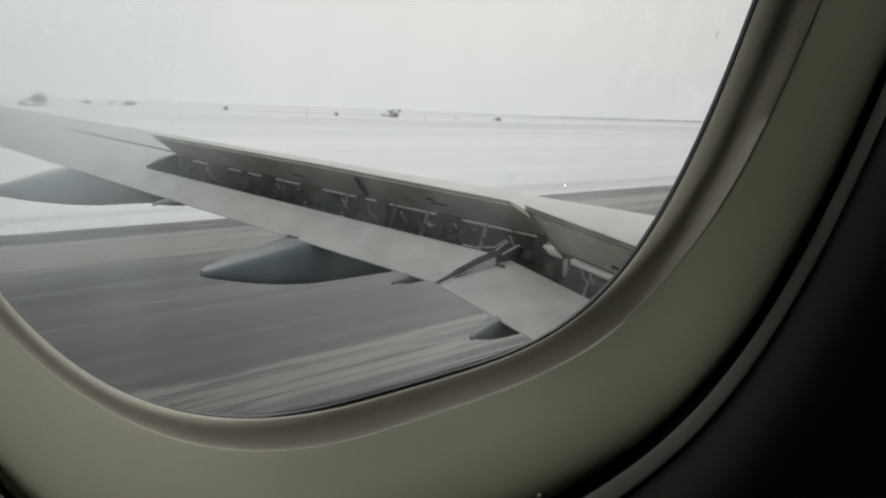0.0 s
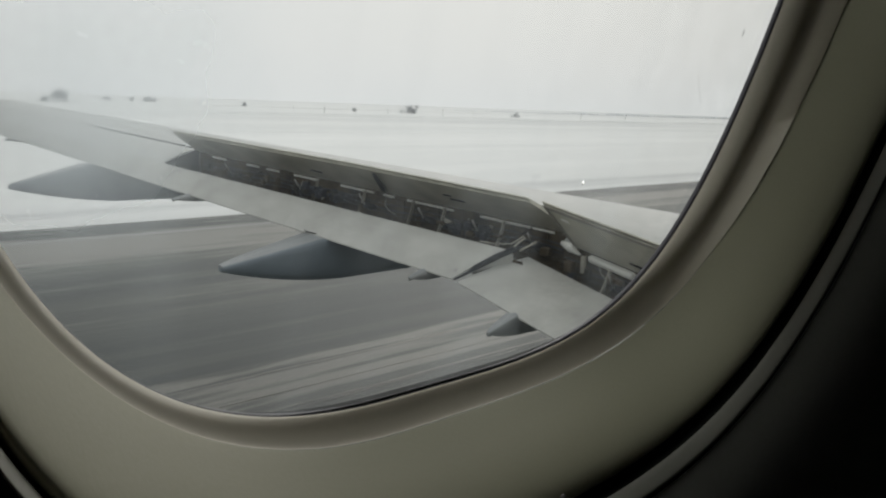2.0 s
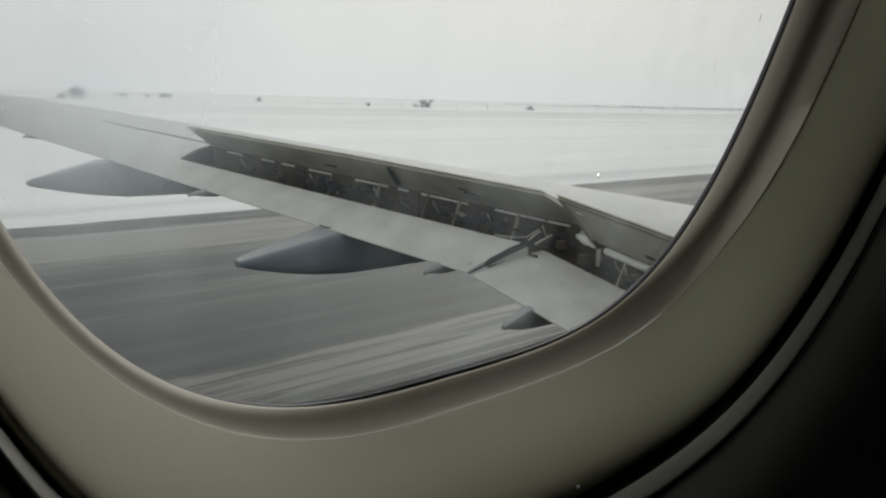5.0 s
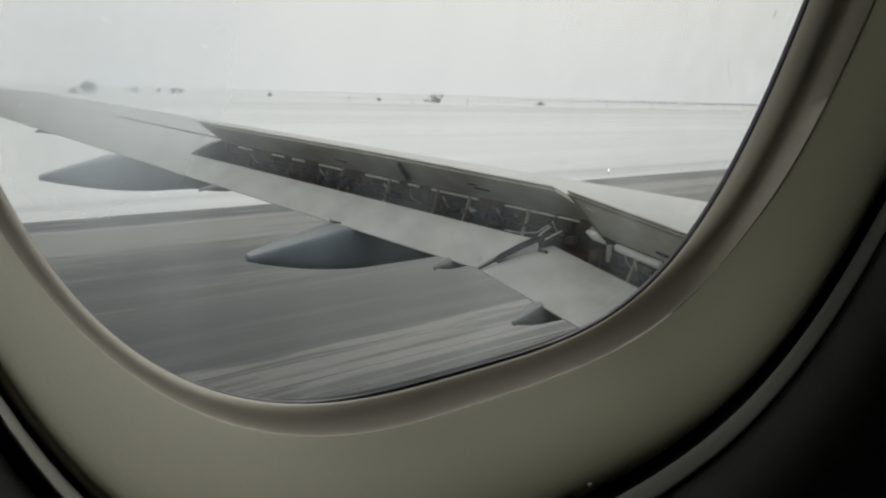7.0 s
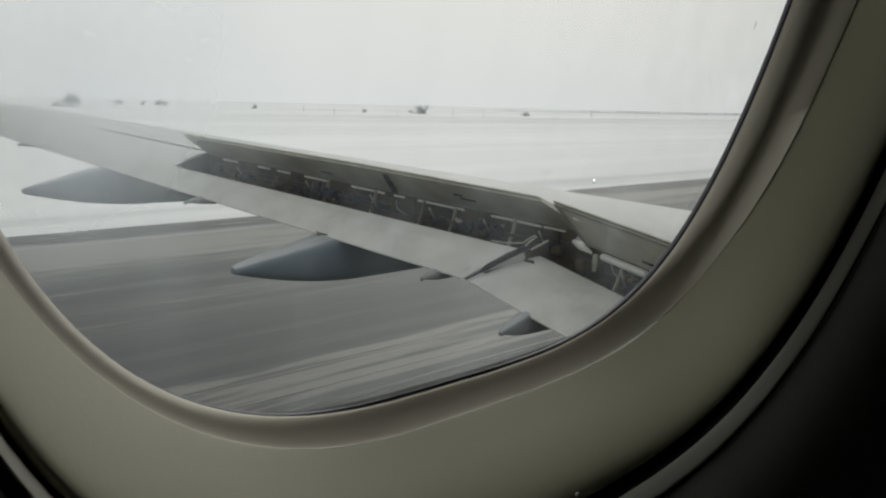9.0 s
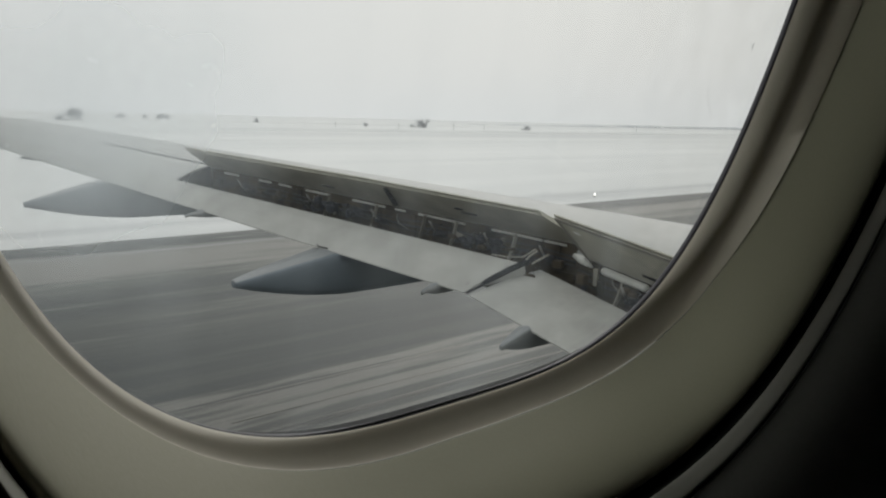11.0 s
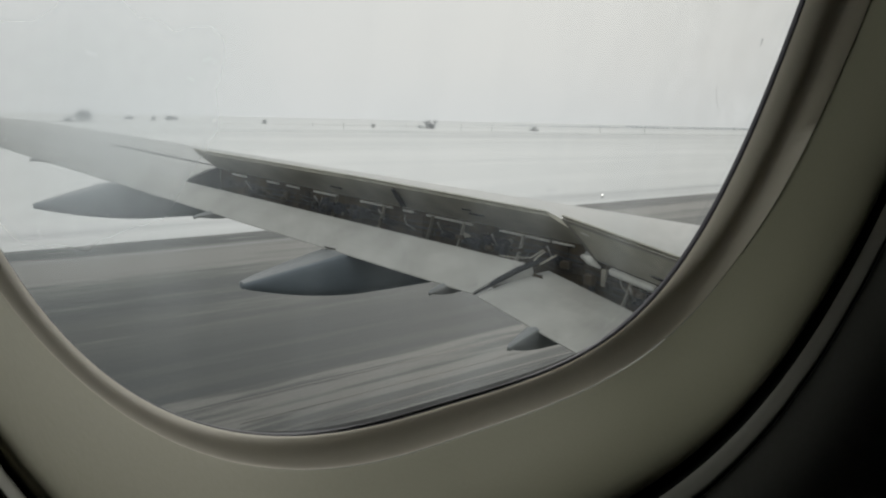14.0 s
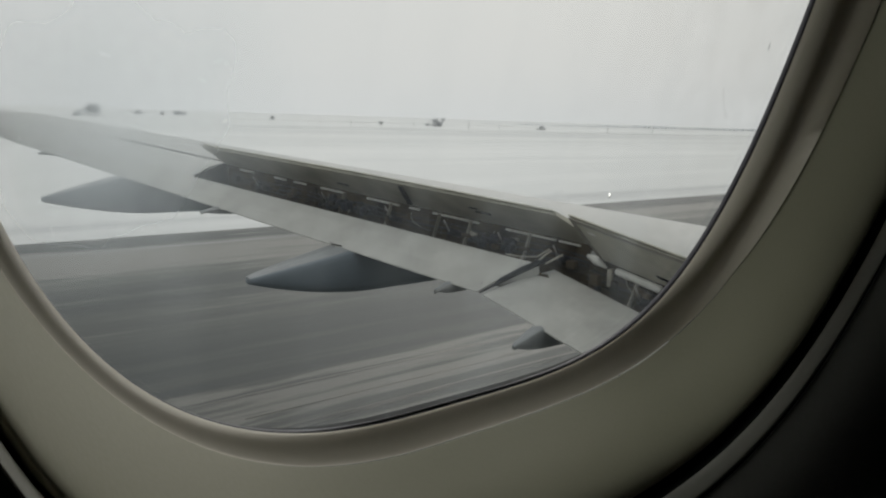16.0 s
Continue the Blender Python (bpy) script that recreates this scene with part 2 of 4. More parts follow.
def pane_material():
    """Clear acrylic with a thin film of dirt and frost that scatters the daylight."""
    m = bpy.data.materials.new("hazed_acrylic")
    m.use_nodes = True
    n, l = m.node_tree.nodes, m.node_tree.links
    n.clear()
    out, clear, film = n.new("ShaderNodeOutputMaterial"), n.new("ShaderNodeBsdfTransparent"), n.new("ShaderNodeBsdfTranslucent")
    gloss, edge = n.new("ShaderNodeBsdfGlossy"), n.new("ShaderNodeFresnel")
    film.inputs["Color"].default_value = (0.90, 0.97, 1.0, 1)
    gloss.inputs["Roughness"].default_value = 0.03
    edge.inputs["IOR"].default_value = 1.3
    co = n.new("ShaderNodeTexCoord")
    # brownish stains, and a tint that paints the sky's dimming toward the nose-side edge
    sep, along, stain, grime_dim, shade = n.new("ShaderNodeSeparateXYZ"), n.new("ShaderNodeMapRange"), n.new("ShaderNodeTexNoise"), n.new("ShaderNodeMath"), n.new("ShaderNodeMix")
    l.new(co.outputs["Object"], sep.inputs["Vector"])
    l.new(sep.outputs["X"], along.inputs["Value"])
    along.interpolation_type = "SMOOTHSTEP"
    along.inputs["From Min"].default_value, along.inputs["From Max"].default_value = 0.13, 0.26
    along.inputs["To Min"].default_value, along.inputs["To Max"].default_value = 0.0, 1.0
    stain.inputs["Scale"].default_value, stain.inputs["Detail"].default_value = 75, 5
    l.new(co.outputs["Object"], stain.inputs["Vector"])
    grime_dim.operation = "MULTIPLY"
    l.new(along.outputs["Result"], grime_dim.inputs[0])
    l.new(stain.outputs["Fac"], grime_dim.inputs[1])
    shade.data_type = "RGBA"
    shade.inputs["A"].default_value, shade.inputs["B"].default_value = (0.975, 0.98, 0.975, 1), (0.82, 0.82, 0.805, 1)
    l.new(grime_dim.outputs["Value"], shade.inputs["Factor"])
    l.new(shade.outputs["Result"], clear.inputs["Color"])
    # blotches of hazy film, with a large one low toward the tail side, and vertical wipe marks
    blot, wipe, speck = n.new("ShaderNodeTexNoise"), n.new("ShaderNodeTexNoise"), n.new("ShaderNodeTexNoise")
    mp = n.new("ShaderNodeMapping")
    mp.inputs["Scale"].default_value = (70, 1, 6)
    blot.inputs["Scale"].default_value, blot.inputs["Detail"].default_value = 24, 5
    wipe.inputs["Scale"].default_value, wipe.inputs["Detail"].default_value = 1, 3
    speck.inputs["Scale"].default_value, speck.inputs["Detail"].default_value = 260, 2
    l.new(co.outputs["Object"], blot.inputs["Vector"])
    l.new(co.outputs["Object"], mp.inputs["Vector"])
    l.new(mp.outputs["Vector"], wipe.inputs["Vector"])
    l.new(co.outputs["Object"], speck.inputs["Vector"])
    spot = n.new("ShaderNodeVectorMath")
    spot.operation = "DISTANCE"
    spot.inputs[1].default_value = FOG_SPOT
    l.new(co.outputs["Object"], spot.inputs[0])
    fog = n.new("ShaderNodeMapRange")
    fog.interpolation_type = "SMOOTHERSTEP"
    fog.inputs["From Min"].default_value, fog.inputs["From Max"].default_value = 0.1 * FOG_SIZE, 1.35 * FOG_SIZE
    fog.inputs["To Min"].default_value, fog.inputs["To Max"].default_value = 1.0, 0.0
    # its rim frays out unevenly
    fray, rim, soft, misty = n.new("ShaderNodeTexNoise"), n.new("ShaderNodeMath"), n.new("ShaderNodeMath"), n.new("ShaderNodeMath")
    fray.inputs["Scale"].default_value, fray.inputs["Detail"].default_value = 45, 3
    l.new(co.outputs["Object"], fray.inputs["Vector"])
    rim.operation = "MULTIPLY_ADD"
    l.new(fray.outputs["Fac"], rim.inputs[0])
    rim.inputs[1].default_value = 0.5 * FOG_SIZE
    l.new(spot.outputs["Value"], rim.inputs[2])
    l.new(rim.outputs["Value"], fog.inputs["Value"])
    soft.operation, misty.operation = "POWER", "MULTIPLY"
    l.new(fog.outputs["Result"], soft.inputs[0])
    soft.inputs[1].default_value = 1.5
    l.new(soft.outputs["Value"], misty.inputs[0])
    misty.inputs[1].default_value = FOG_MOST

    def ranged(node, lo, hi, top):
        r = n.new("ShaderNodeMapRange")
        r.inputs["From Min"].default_value, r.inputs["From Max"].default_value, r.inputs["To Max"].default_value = lo, hi, top
        l.new(node.outputs["Fac"], r.inputs["Value"])
        return r.outputs["Result"]

    def plus(a, b):
        s = n.new("ShaderNodeMath")
        s.operation = "ADD"
        l.new(a, s.inputs[0])
        if isinstance(b, float):
            s.inputs[1].default_value = b
        else:
            l.new(b, s.inputs[1])
        return s.outputs["Value"]

    amount = plus(plus(plus(ranged(blot, 0.52, 0.76, 0.09), ranged(wipe, 0.50, 0.8, 0.06)), misty.outputs["Value"]), FILM)
    amount = plus(amount, ranged(speck, 0.70, 0.78, 0.06))
    haze, final = n.new("ShaderNodeMixShader"), n.new("ShaderNodeMixShader")
    l.new(amount, haze.inputs["Fac"])
    l.new(clear.outputs["BSDF"], haze.inputs[1])
    l.new(film.outputs["BSDF"], haze.inputs[2])
    l.new(edge.outputs["Fac"], final.inputs["Fac"])
    l.new(haze.outputs["Shader"], final.inputs[1])
    l.new(gloss.outputs["BSDF"], final.inputs[2])
    l.new(final.outputs["Shader"], out.inputs["Surface"])
    return m


EYE = 4.35  # height of the seated eye above the runway
FILM, FOG_SPOT, FOG_SIZE, FOG_MOST = 0.013, (0.0520, 0.1362, EYE - 0.002), 0.046, 0.56
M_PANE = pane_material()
M_LAMP = bpy.data.materials.new("lit_lens")
M_LAMP.use_nodes = True
M_LAMP.node_tree.nodes["Principled BSDF"].inputs["Emission Color"].default_value = (1, 0.97, 0.9, 1)
M_LAMP.node_tree.nodes["Principled BSDF"].inputs["Emission Strength"].default_value = 2.5

# ---------------------------------------------------------------- mesh helpers


def part(name, bm, mat, parent=None, label="", smooth=False):
    """Links a bmesh as one mesh object, under a thing or a part."""
    bmesh.ops.recalc_face_normals(bm, faces=bm.faces)
    me = bpy.data.meshes.new(name)
    bm.to_mesh(me)
    bm.free()
    me.materials.append(mat)
    if smooth:
        for f in me.polygons:
            f.use_smooth = True
    ob = new(name, me)
    if parent:
        ob.parent = parent
    if label:
        ob["label"] = label
    return ob


def loft(rings, closed=True, caps=False):
    """Skins a row of rings of equally many points."""
    bm = bmesh.new()
    vs = [[bm.verts.new(p) for p in ring] for ring in rings]
    k = len(vs[0])
    for a, b in zip(vs, vs[1:]):
        for i in range(k if closed else k - 1):
            j = (i + 1) % k
            bm.faces.new((a[i], a[j], b[j], b[i]))
    if caps:
        bm.faces.new(vs[0])
        bm.faces.new(vs[-1])
    return bm


def tube(points, radius, sides=10, flat=1.0):
    """A round rod or pipe along points."""
    pts = [Vector(p) for p in points]
    rings = []
    for i, p in enumerate(pts):
        d = (pts[min(i + 1, len(pts) - 1)] - pts[max(i - 1, 0)]).normalized()
        u = d.cross(Vector((0, 0, 1)))
        u = (u if u.length > 1e-4 else Vector((1, 0, 0))).normalized()
        v = u.cross(d)
        r = radius[i] if isinstance(radius, (list, tuple)) else radius
        rings.append([p + (u * math.cos(a) + v * math.sin(a) * flat) * r for a in (2 * math.pi * j / sides for j in range(sides))])
    return loft(rings, caps=True)


def box(corner, ex, ey, ez, bevel=0.0):
    """A block from a corner along three edge vectors, with broken edges."""
    c, ex, ey, ez = Vector(corner), Vector(ex), Vector(ey), Vector(ez)
    bm = loft([[c, c + ex, c + ex + ey, c + ey], [c + ez, c + ex + ez, c + ex + ey + ez, c + ey + ez]], caps=True)
    if bevel:
        bmesh.ops.bevel(bm, geom=bm.edges[:], offset=bevel, segments=2, profile=0.5, affect="EDGES")
    return bm


def thing(name, place, label, category, group=""):
    ob = new(name)
    ob.location = place
    ob.empty_display_size = 0.2
    return tagged(ob, label, category, group)


def under(ob, parent):
    """Hangs ob, built in world places, under parent without moving it."""
    ob.parent = parent
    ob.matrix_parent_inverse = Matrix.Translation(parent.location).inverted()
    return ob


def put(name, bm, mat, owner, label="", smooth=False, root=None):
    """A part built in world places, under a thing (or under a part of the thing root)."""
    ob = part(name, bm, mat, None, label, smooth)
    ob.parent = owner
    if root is None:
        ob.matrix_parent_inverse = Matrix.Translation(owner.location).inverted()
    return ob

# ---------------------------------------------------------------- ground: snow field, runway, verge
R_EDGE = 26.6  # lateral distance of the runway's far edge


def sheet(name, x0, x1, y0, y1, z, mat, nx=1, ny=1):
    bm = bmesh.new()
    vs = [[bm.verts.new((x0 + (x1 - x0) * i / nx, y0 + (y1 - y0) * j / ny, z)) for j in range(ny + 1)] for i in range(nx + 1)]
    for i in range(nx):
        for j in range(ny):
            bm.faces.new((vs[i][j], vs[i + 1][j], vs[i + 1][j + 1], vs[i][j + 1]))
    return part(name, bm, mat)


tagged(sheet("ground", -4500, 4500, -4500, 4500, 0.0, M_SNOW, 4, 4), "flat snow-covered airfield under an overcast sky", "snow field", kind="structure")
tagged(sheet("runway", -1500, 1500, -28, R_EDGE + 1.0, 0.03, M_RUNWAY, 2, 2), "wet grey runway with blown streaks of snow", "runway", kind="structure")


tagged(sheet("edge_marking", -1500, 1500, 24.75, 25.25, 0.036, M_PAINT, 2, 1), "worn white paint line along the runway edge", "runway marking", kind="structure")


def slush_ridges():
    """Low drawn-out ridges of grey slush that wheels and wind left along the runway."""
    r = random.Random(21)
    verts, faces = [], []
    for k in range(14):
        y0 = r.choice((8.9, 9.42, 10.02, 10.02, 11.0, 11.0, 13.1)) + r.gauss(0, 0.07)
        x0, length = r.uniform(-14, 26), r.uniform(5.0, 16.0)
        wide, tall, seed = r.uniform(0.015, 0.05), r.uniform(0.003, 0.008), r.uniform(0, 50)
        base = len(verts)
        n = 16
        for i in range(n + 1):
            u = i / n
            x = x0 + length * u
            w = wide * math.sin(math.pi * u) ** 0.6 * (0.8 + 0.5 * noise.noise((x * 0.6, seed, 0))) + 0.002
            y = y0 + 0.05 * noise.noise((x * 0.3, seed, 4))
            verts += [(x, y - w, 0.031), (x, y - w * 0.3, 0.031 + tall), (x, y + w * 0.4, 0.031 + tall * 0.8), (x, y + w, 0.031)]
        for i in range(n):
            for j in range(3):
                q = base + i * 4 + j
                faces.append((q, q + 4, q + 5, q + 1))
    me = bpy.data.meshes.new("slush_ridges")
    me.from_pydata(verts, [], faces)
    me.materials.append(M_SLUSH)
    return new("slush_ridges", me)


tagged(slush_ridges(), "pale streaks of slush along the wet runway", "slush", kind="stuff")


def snow_bank(y, height, width, x0, x1, step, seed, label):
    """A low uneven ridge of snow that ploughs left, along the runway's direction."""
    rows = []
    for i in range(int((x1 - x0) / step) + 1):
        x = x0 + i * step
        w = noise.noise((x * 0.05, seed, 0)) * 0.35 + noise.noise((x * 0.4, seed + 5, 0)) * 0.12
        h = height * max(0.12, 1 + 0.5 * noise.noise((x * 0.15 / width, seed + 1, 4)) + 0.5 * noise.noise((x * 0.02, seed + 2, 1)))
        rows.append([(x, y + w, 0.002), (x, y + 0.08 * width + w, h * 0.75), (x, y + 0.2 * width + w, h), (x, y + 0.5 * width + w, h * 0.6), (x, y + width, -0.002)])
    tagged(part("snow_bank", loft(rows, closed=False), M_SNOW, smooth=True), label, "snow bank", kind="structure")


snow_bank(R_EDGE + 0.7, 0.13, 5.3, -150, 300, 1.5, 3.3, "low ploughed bank of snow along the runway edge")
snow_bank(96.0, 0.10, 4.0, -100, 500, 4.0, 7.1, "faint ridge of drifted snow on the airfield")
snow_bank(205.0, 0.42, 5.0, -100, 1200, 5.0, 12.7, "low ploughed bank along a snow-covered taxiway")
snow_bank(232.0, 0.34, 5.0, -100, 1300, 5.0, 21.4, "low ploughed bank along a snow-covered taxiway")
snow_bank(400.0, 0.55, 8.0, -200, 2000, 9.0, 33.9, "far low ridge of drifted snow")

# ---------------------------------------------------------------- the wing


def at(line, y):
    """The point of a straight line, given by two points, at a lateral place y."""
    a, b = Vector(line[0]), Vector(line[1])
    p = a + (b - a) * ((y - a.y) / (b.y - a.y))
    return Vector((p.x, p.y, p.z + EYE))


CREST = ((7.50, 4.31, -1.05), (6.00, 13.70, -0.48))
HINGE = ((6.38, 4.60, -1.16), (5.13, 12.57, -0.56))
HINGE_IN = ((6.13, 4.63, -1.21), (6.02, 3.73, -1.34))
REAR = ((5.55, 4.82, -1.262), (4.82, 10.34, -0.864))
REAR_IN = ((5.76, 4.80, -1.33), (5.56, 3.68, -1.50))
EDGE = ((5.10, 5.13, -1.535), (4.175, 13.80, -0.785))
EDGE_IN = ((5.10, 5.13, -1.535), (4.88, 3.78, -1.73))
KINK, ROOT, TIP = 4.72, 0.52, 18.6

wing = thing("aircraft_wing", (5.5, 8.0, 0.0), "pale grey airliner wing with flaps lowered and spoilers raised", "wing")


def section(y, rear, extend=None):
    """The fixed wing's outline at y, from the rear spar over the crest to the nose and back beneath."""
    h, c = at(rear, y), at(CREST, y)
    s = max(0.25, (24 - y) / 19)
    mid = (h + c) / 2 + Vector((0, 0, 0.035 * s))
    q = (h * 3 + c) / 4 + Vector((0, 0, 0.022 * s))
    tail = at(extend, y) if extend else h + (h - q) * 0.02
    return [tail, h, q, mid, c, c + Vector((0.45, 0, -0.02)) * s, c + Vector((0.9, 0, -0.10)) * s, c + Vector((1.25, 0, -0.24)) * s,
            c + Vector((1.36, 0, -0.40)) * s, c + Vector((1.1, 0, -0.52)) * s, c + Vector((0.2, 0, -0.62)) * s, tail + Vector((0.02, 0, -0.34)) * s]


def span(y0, y1, n):
    return [y0 + (y1 - y0) * i / n for i in range(n + 1)]


rows = [section(y, HINGE, HINGE_IN) for y in span(ROOT, KINK - 0.01, 10)] + [section(y, HINGE) for y in span(KINK, TIP, 30)]
put("wing_skin", loft(rows, caps=True), M_WING, wing, "pale grey painted wing box skin", True)


def slab(rear_line, front_line, y0, y1, thick, n=8, lift=0.0, rear_y=None):
    """A panel from a front line to a rear line with thickness that thins toward the rear."""
    rings = []
    for i, y in enumerate(span(y0, y1, n)):
        ry = y if rear_y is None else rear_y[0] + (rear_y[1] - rear_y[0]) * i / n
        a, b = at(front_line, y), at(rear_line, ry)
        up = Vector((0, 0, lift))
        m1, m2 = a.lerp(b, 0.33) + Vector((0, 0, 0.022)), a.lerp(b, 0.7) + Vector((0, 0, 0.02))
        rings.append([a + up - Vector((0, 0, 0.02)), a + up + (b - a) * 0.03, m1 + up, m2 + up, b + up, b + up - Vector((0, 0, 0.012)), m2 + up - Vector((0, 0, thick * 0.5)), a + up - Vector((-0.03, 0, thick))])
    return loft(rings, caps=True)


put("trailing_panel", slab(REAR, HINGE, 10.62, TIP, 0.12, 12, 0.0, (10.36, TIP)), M_WING, wing, "fixed grey panel ahead of the outer flap")
put("outer_flap", slab(EDGE, REAR, 4.84, TIP, 0.11, 16, -0.006, (5.16, TIP)), M_FLAP, wing, "grey lowered outer flap with streaked paint")
put("inner_flap", slab(EDGE_IN, REAR_IN, ROOT, 4.80, 0.11, 8, -0.012, (ROOT, 5.08)), M_FLAP, wing, "grey lowered inner flap with scuffed paint")
# the dark rubber seal in the cut between the two flaps
a, b = at(EDGE, 5.12), (at(REAR, 4.82) + at(REAR_IN, 4.80)) / 2
put("flap_seal", tube([a + Vector((-0.01, 0, -0.005)), a.lerp(b, 0.20) + Vector((0, 0, 0.012)), a.lerp(b, 0.29) + Vector((0, 0.0, 0.030)), a.lerp(b, 0.60) + Vector((0, 0.0, 0.055)), a.lerp(b, 0.88) + Vector((0, 0, 0.060)), b + Vector((0.10, 0.02, 0.035))],
                      [0.013, 0.018, 0.040, 0.045, 0.040, 0.024], 12, 0.6), M_RUBBER, wing, "black rubber seal between the flaps", True)
e1, e2 = at(EDGE, 5.22).lerp(at(REAR, 5.0), 0.16), at(EDGE, 5.22).lerp(at(REAR, 5.0), 0.50)
put("seam", tube([e1 + Vector((0, 0, 0.0)), e1.lerp(e2, 0.5) + Vector((0, 0, 0.004)), e2 + Vector((0, 0, 0.006))], 0.006, 6), M_RUBBER, wing, "thin dark seam at the flap's end")

z1, z2 = at(EDGE, 7.30), at(EDGE, 7.02)
put("seam", tube([z1 + Vector((0.03, 0, 0.012)), z1.lerp(z2, 0.35) + Vector((0.02, 0, 0.006)), z1.lerp(z2, 0.5) + Vector((-0.005, 0, 0.002)), z1.lerp(z2, 0.75) + Vector((0.0, 0, 0.004)), z2 + Vector((0.012, 0, 0.008))], 0.006, 6), M_RUBBER, wing, "jagged dark seam at the flap's edge")

# panel lines of the outer wing: along the hinge line, and across the flap
put("seam", tube([at(HINGE, y) + Vector((-0.004, 0, 0.002)) for y in span(10.66, 13.4, 12)], 0.007, 6), M_RUBBER, wing, "thin dark panel line")
c0, c1 = at(EDGE, 13.7), at(REAR, 13.3)
put("seam", tube([c0 + Vector((0.01, 0, 0.004)), c0.lerp(c1, 0.3) + Vector((0, 0, 0.022)), c0.lerp(c1, 0.6) + Vector((0, 0, 0.020))], 0.007, 6), M_RUBBER, wing, "thin dark panel line")

# ------------------------------------------------ bay under the spoilers


def bay(hinge, rear, y0, y1, n, depth):
    """Spar web, floor and the nose of the flap's cove, as a trough."""
    rings = []
    for y in span(y0, y1, n):
        h, r = at(hinge, y), at(rear, y)
        rings.append([h + Vector((-0.012, 0, -0.03)), h + Vector((-0.02, 0, -depth)), r + Vector((0.06, 0, -depth)), r + Vector((0.02, 0, -0.10)),
                      r + Vector((0.02, 0, -0.14)), r + Vector((0.10, 0, -depth - 0.03)), h + Vector((-0.01, 0, -depth - 0.03)), h + Vector((0.0, 0, -0.04))])
    return loft(rings, caps=True)


put("spoiler_bay", bay(HINGE, REAR, 4.74, 10.56, 16, 0.33), M_BAY, wing, "grimy trough with brown stains, its deep shade put into the colour")
put("spoiler_bay", bay(HINGE_IN, REAR_IN, ROOT, 4.70, 6, 0.33), M_BAY, wing, "grimy trough with brown stains, its deep shade put into the colour")


def rib(y, hinge=HINGE, width=0.0085, reach=0.15, lean=0.05):
    """A thin curved rib that drops from below the hinge into the trough."""
    h = at(hinge, y)
    rings = []
    for i in range(8):
        u = i / 7
        p = h + Vector((-0.10 - (reach - 0.10) * u ** 1.6, lean * u, -0.035 - 0.28 * u))
        rings.append([p + Vector((0, -width, 0)), p + Vector((0, width, 0)), p + Vector((0.035, width, -0.012)), p + Vector((0.035, -width, -0.012))])
    return loft(rings, caps=True)


for y, mat in ((8.17, M_RIB_DIM), (7.40, M_RIB), (6.68, M_RIB_DIM), (6.25, M_RIB), (5.50, M_RIB)):
    put("rib", rib(y), mat, wing, "thin curved pale rib" if mat is M_RIB else "thin darker curved rib")
put("tab", box(at(HINGE, 6.20) + Vector((-0.15, -0.10, -0.20)), (0.02, 0, 0), (0, 0.10, 0.02), (0, 0, 0.05), 0.006), M_RIB, wing, "pale tab beside a rib")
for y in (4.05, 3.2, 2.3):
    put("rib", rib(y, HINGE_IN, reach=0.18), M_RIB, wing, "thin curved pale rib")
rng = random.Random(4)
# hydraulic lines along the spar
for k, (dz, r) in enumerate(((-0.14, 0.007), (-0.19, 0.011), (-0.23, 0.006))):
    put("hydraulic_line", tube([at(HINGE, y) + Vector((-0.05 - 0.03 * k, 0, dz + 0.012 * math.sin(y * 5 + k))) for y in span(4.8, 10.4, 40)], r, 6), M_HOSE, wing, smooth=True)
    put("hydraulic_line", tube([at(HINGE_IN, y) + Vector((-0.05 - 0.03 * k, 0, dz + 0.012 * math.sin(y * 5 + k))) for y in span(1.0, 4.65, 20)], r, 6), M_HOSE, wing, smooth=True)
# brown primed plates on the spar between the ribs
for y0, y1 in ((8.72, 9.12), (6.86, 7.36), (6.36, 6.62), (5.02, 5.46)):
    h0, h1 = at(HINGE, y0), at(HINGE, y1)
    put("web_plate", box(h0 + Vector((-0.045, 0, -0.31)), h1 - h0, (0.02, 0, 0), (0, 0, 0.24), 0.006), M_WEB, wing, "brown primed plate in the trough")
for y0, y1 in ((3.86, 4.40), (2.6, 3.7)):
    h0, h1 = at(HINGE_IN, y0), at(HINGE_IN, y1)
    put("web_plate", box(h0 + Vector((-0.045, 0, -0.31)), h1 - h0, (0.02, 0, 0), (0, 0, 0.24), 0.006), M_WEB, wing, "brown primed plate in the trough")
# rib that closes the trough's outer end, coloured dark for the shade there
h, r = at(HINGE, 10.60), at(REAR, 10.34)
put("shaded_end_rib", loft([[h + Vector((0, -0.012, 0.004)), r + Vector((0, -0.012, 0.004)), r + Vector((0, -0.012, -0.16)), h + Vector((0, -0.012, -0.30))], [h + Vector((0, -0.004, 0.004)), r + Vector((0, -0.004, 0.004)), r + Vector((0, -0.004, -0.16)), h + Vector((0, -0.004, -0.30))]], caps=True), M_HOSE, wing, "rib at the trough's end, coloured dark for deep shade")
